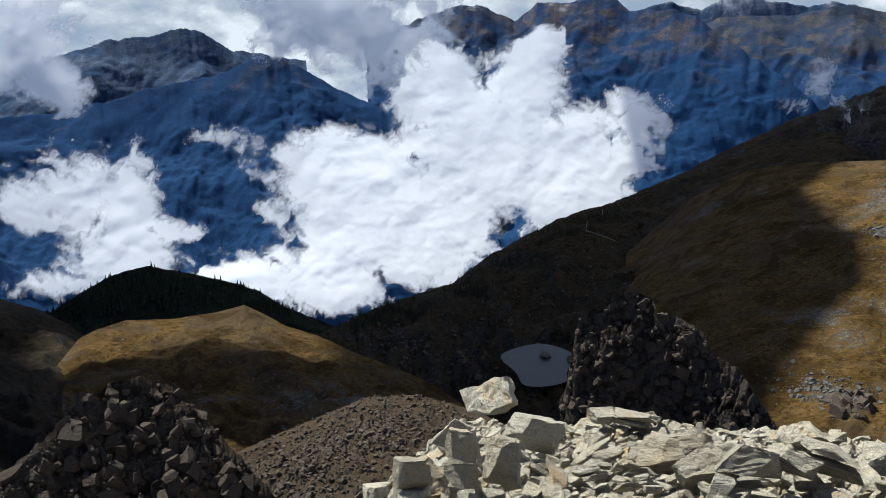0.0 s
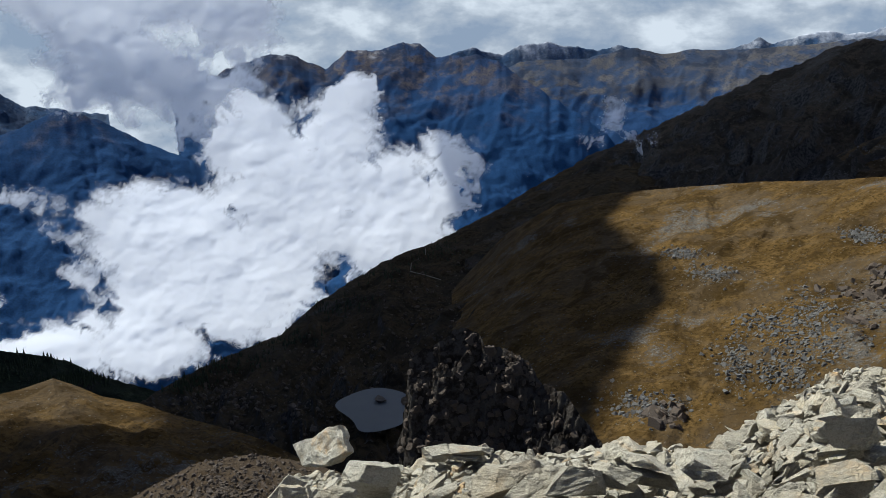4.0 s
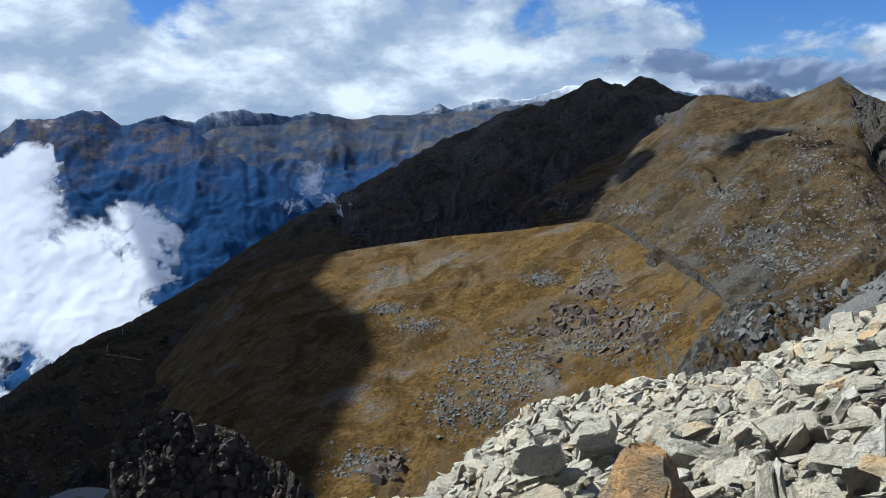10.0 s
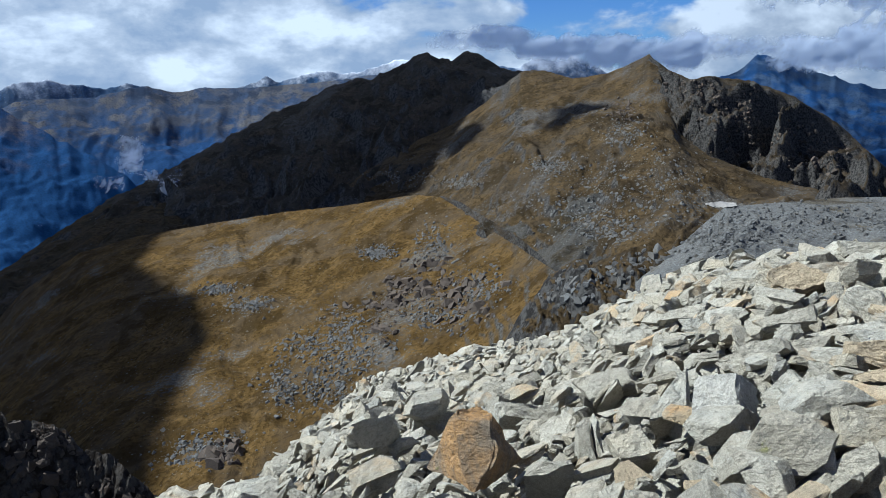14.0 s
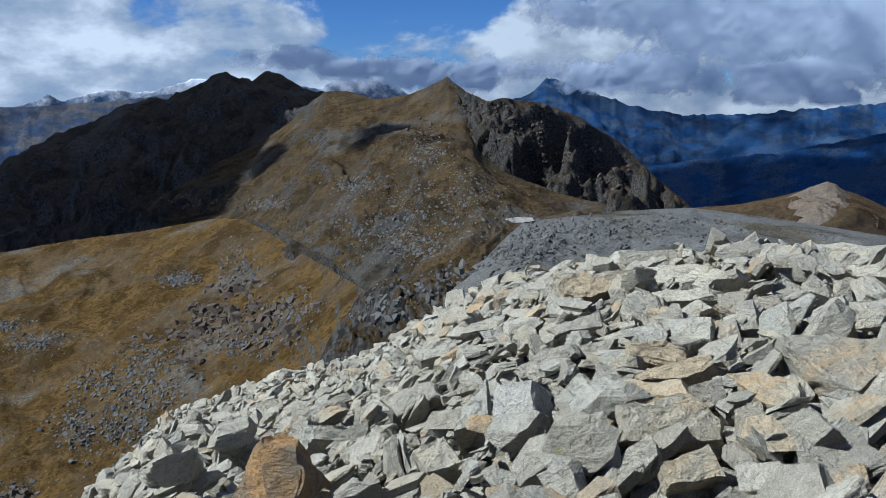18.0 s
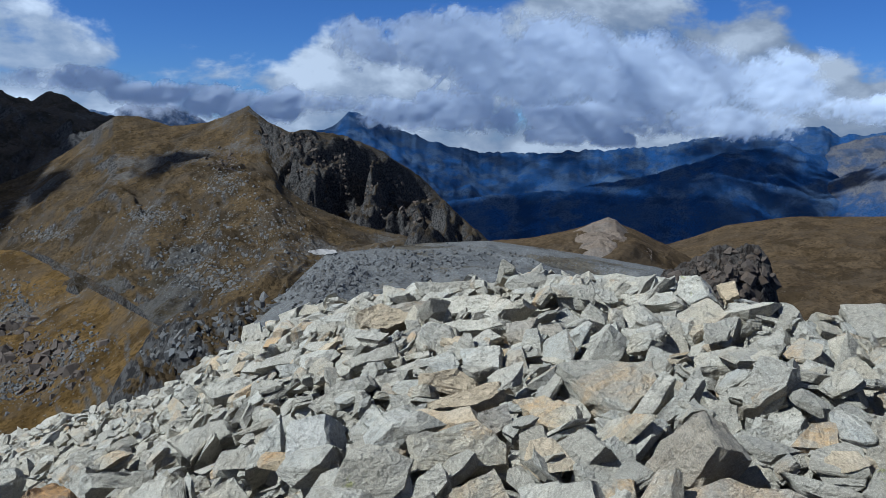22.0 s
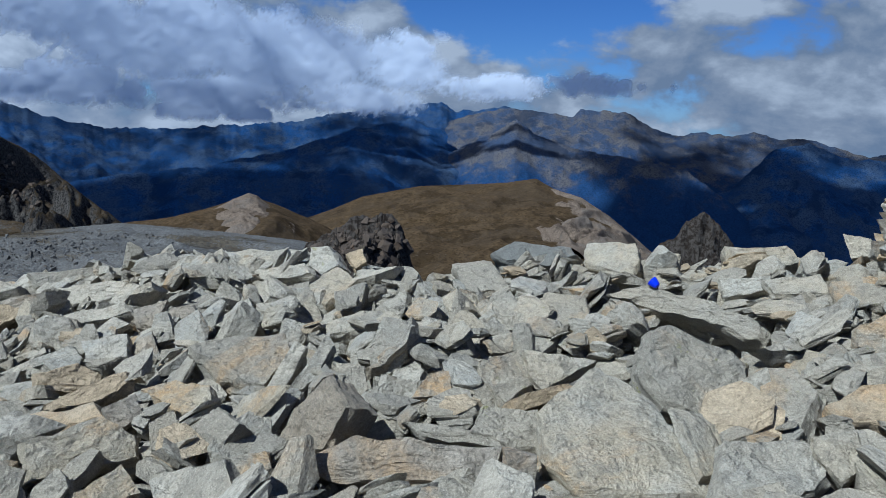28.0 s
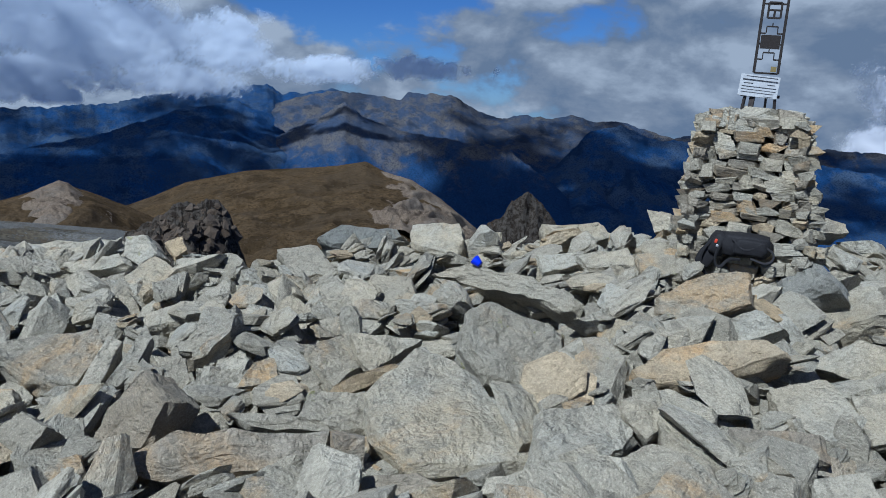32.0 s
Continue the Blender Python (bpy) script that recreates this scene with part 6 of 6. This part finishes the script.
mast = tagged(new("iron_mast"), "dark iron lattice mast with cut-out ornaments on the cairn", "mast")
mast.matrix_world = FRAME @ Matrix.Translation((0.02, 0, top + 0.035)) @ Euler((0, radians(2.6), 0)).to_matrix().to_4x4()
W, LOW, HIGH = 0.076, 0.27, 1.75
for sx in (-W, W):
    bars(mast, "upright", IRON, [[(sx, 0, LOW), (sx, 0, HIGH)]], 0.018, 0.02)
for sx in (-0.135, -0.075, 0.03, 0.10):
    for sy in (-0.09, 0.09) if abs(sx) > 0.05 else (0.0,):
        bars(mast, "leg", IRON, [[(sx, sy, -0.16), (sx * 0.8, sy * 0.4, LOW - 0.14)]], 0.016 if abs(sx) > 0.08 else 0.034, 0.016)
bars(mast, "crossbar", IRON, [[(-0.14, 0, LOW - 0.15), (0.11, 0, LOW - 0.15)]], 0.02, 0.02)
for z in (LOW, 0.46, 0.72, 1.0, 1.26, 1.5):
    bars(mast, "crossbar", IRON, [[(-W, 0, z), (W, 0, z)]], 0.016 if z == LOW else 0.006, 0.012)
for z in (0.36, 0.53, 0.79, 1.06, 1.32, 1.55):
    for a, b in zip([(-W, 0, z), (-0.035, 0, z), (-0.035, 0, z + 0.045), (0.035, 0, z + 0.045), (0.035, 0, z)], [(-0.035, 0, z), (-0.035, 0, z + 0.045), (0.035, 0, z + 0.045), (0.035, 0, z), (W, 0, z)]):
        bars(mast, "ornament", IRON, [[a, b]], 0.007, 0.01)
    bars(mast, "ornament", IRON, [[(0, 0, z + 0.045), (0, 0, z + 0.07)]], 0.007, 0.01)
bm = bmesh.new()
bmesh.ops.create_cube(bm, size=1, matrix=Matrix.Translation((0, 0, 0.475)) @ Matrix.Diagonal((0.125, 0.012, 0.09, 1)))
part("panel", bm, IRON, mast, "solid dark iron panel")
for a, b in ((-0.04, 0.63), (0.04, 0.63)), ((0.04, 0.63), (0.04, 0.73)), ((0.04, 0.73), (-0.04, 0.73)), ((-0.04, 0.73), (-0.04, 0.63)), ((-0.04, 0.68), (0.04, 0.68)), ((0, 0.63), (0, 0.68)):
    bars(mast, "ornament", IRON, [[(a[0], 0, a[1]), (b[0], 0, b[1])]], 0.014, 0.012)
bm = bmesh.new()
bmesh.ops.create_cube(bm, size=1, matrix=Matrix.Translation((0.045, -0.012, 0.298)) @ Matrix.Diagonal((0.036, 0.012, 0.036, 1)))
part("tag", bm, BRASS, mast, "small brass tag")
sign = new("plaque", bpy.data.meshes.new("plaque"))
bm = bmesh.new()
bmesh.ops.create_cube(bm, size=1, matrix=Matrix.Diagonal((0.25, 0.008, 0.145, 1)))
bmesh.ops.bevel(bm, geom=bm.edges[:], offset=0.002, segments=2, affect="EDGES")
bm.to_mesh(sign.data)
bm.free()
sign.data.materials.append(PLAQUE)
sign.parent = mast
sign["label"] = "tilted white memorial plaque with unreadable print"
sign.matrix_basis = Matrix.Translation((-0.03, -0.055, 0.18)) @ Euler((radians(-6), radians(3), 0)).to_matrix().to_4x4()
for z, x0, x1, h in ((0.062, -0.09, 0.11, 0.007), (0.04, -0.11, 0.115, 0.016), (0.016, -0.10, -0.04, 0.007), (0.016, 0.05, 0.10, 0.007), (-0.006, -0.11, 0.11, 0.008), (-0.026, -0.11, 0.11, 0.006), (-0.044, -0.11, 0.10, 0.006), (-0.064, 0.04, 0.10, 0.005)):
    bars(sign, "print_bar", PRINT, [[(x0, -0.0055, z), (x1, -0.0055, z)]], h, 0.002)


def rounded(parent, name, mat, size, at, turn=(0, 0, 0), puff=0.25, label="", seed=0):
    """A soft padded body."""
    bm = bmesh.new()
    bmesh.ops.create_cube(bm, size=1)
    bmesh.ops.subdivide_edges(bm, edges=bm.edges[:], cuts=7, use_grid_fill=True)
    for v in bm.verts:
        c = v.co * 2
        ball = c.normalized() * 1.25
        c = c.lerp(ball, puff + 0.25)
        c += Vector((noise.noise(c * 2 + Vector((seed, 0, 0))), noise.noise(c * 2.3 + Vector((0, seed, 0))), noise.noise(c * 2.1))) * 0.09
        v.co = Vector((c.x * size[0] / 2, c.y * size[1] / 2, c.z * size[2] / 2))
    for f in bm.faces:
        f.smooth = True
    ob = part(name, bm, mat, parent, label)
    ob.matrix_basis = Matrix.Translation(at) @ Euler([radians(k) for k in turn]).to_matrix().to_4x4()
    return ob


def strap(parent, pts, width=0.018):
    """A flat webbing strap through some places."""
    cu = bpy.data.curves.new("strap", "CURVE")
    cu.dimensions, cu.extrude, cu.bevel_depth, cu.resolution_u = "3D", width / 2, 0.0025, 6
    sp = cu.splines.new("BEZIER")
    sp.bezier_points.add(len(pts) - 1)
    for b, q in zip(sp.bezier_points, pts):
        b.co, b.handle_left_type, b.handle_right_type = q, "AUTO", "AUTO"
    cu.materials.append(WEB)
    ob = new("strap", cu)
    ob.parent = parent
    return ob


pp, pr = seat(128.19, -9.86)
pack = tagged(new("backpack"), "black nylon backpack lying on a boulder at the cairn", "backpack")
pack.matrix_world = Matrix.Translation(pp + Vector((0, 0, 0.06))) @ Euler((0, radians(4), radians(-128.6))).to_matrix().to_4x4() @ Matrix.Scale(0.84, 4)
body = rounded(pack, "body", CLOTH, (0.36, 0.26, 0.17), (0, 0, 0.075), (0, 0, 4), 0.25)
rounded(body, "front_pocket", CLOTH, (0.24, 0.10, 0.12), (0.03, -0.11, 0.0), (0, 0, 0), 0.3, "", 3)
rounded(pack, "lid", CLOTH, (0.13, 0.2, 0.17), (-0.2, -0.02, 0.06), (0, 20, 10), 0.35, "", 5)
rounded(pack, "hip_belt", CLOTH, (0.12, 0.06, 0.16), (-0.27, -0.06, -0.05), (0, 25, 0), 0.3, "", 7)
rounded(pack, "tab", RED, (0.02, 0.015, 0.03), (-0.215, -0.125, 0.09), (0, 10, 0), 0.2, "small red tab")
rounded(pack, "buckle", SILVER, (0.02, 0.012, 0.02), (-0.2, -0.13, 0.055), (0, 0, 0), 0.4, "bright round buckle")
strap(pack, [(-0.24, -0.1, 0.1), (-0.3, -0.12, 0.0), (-0.3, -0.1, -0.12), (-0.25, -0.08, -0.19)])
strap(pack, [(-0.17, -0.14, 0.08), (-0.2, -0.17, -0.02), (-0.17, -0.15, -0.1), (-0.1, -0.12, -0.04), (-0.02, -0.16, -0.02)])
strap(pack, [(0.14, -0.13, 0.1), (0.21, -0.14, 0.05), (0.19, -0.15, -0.01), (0.05, -0.17, 0.0)], 0.012)
strap(pack, [(-0.1, -0.15, 0.13), (0.0, -0.165, 0.06), (0.12, -0.15, 0.12)], 0.008)

# small blue cup lying on the long slab
bm = bmesh.new()
prof = [(0.0, 0.0), (0.018, 0.0), (0.026, 0.006), (0.033, 0.03), (0.038, 0.05), (0.040, 0.066), (0.037, 0.066), (0.034, 0.05), (0.028, 0.02), (0.0, 0.008)]
rings = [[bm.verts.new((rr * (1 + (0.025 if k % 2 and 2 < i < 6 else 0)) * math.cos(k / 28 * 6.2832), rr * (1 + (0.025 if k % 2 and 2 < i < 6 else 0)) * math.sin(k / 28 * 6.2832), z)) for k in range(28)] for i, (rr, z) in enumerate(prof)]
for lo, hi in zip(rings, rings[1:]):
    for k in range(28):
        bm.faces.new([lo[k], lo[(k + 1) % 28], hi[(k + 1) % 28], hi[k]])
bmesh.ops.remove_doubles(bm, verts=bm.verts, dist=0.0005)
me = bpy.data.meshes.new("cup")
bm.to_mesh(me)
bm.free()
me.materials.append(BLUE)
cp, cr = seat(111.03, -11.53, 99)
cup = tagged(new("cup", me), "small bright blue ribbed plastic cup tipped over", "cup")
cup.matrix_world = Matrix.Translation(cp + Vector((0, 0, 0.03))) @ Euler((radians(-22), radians(-52), radians(-110))).to_matrix().to_4x4() @ Matrix.Scale(0.85, 4)
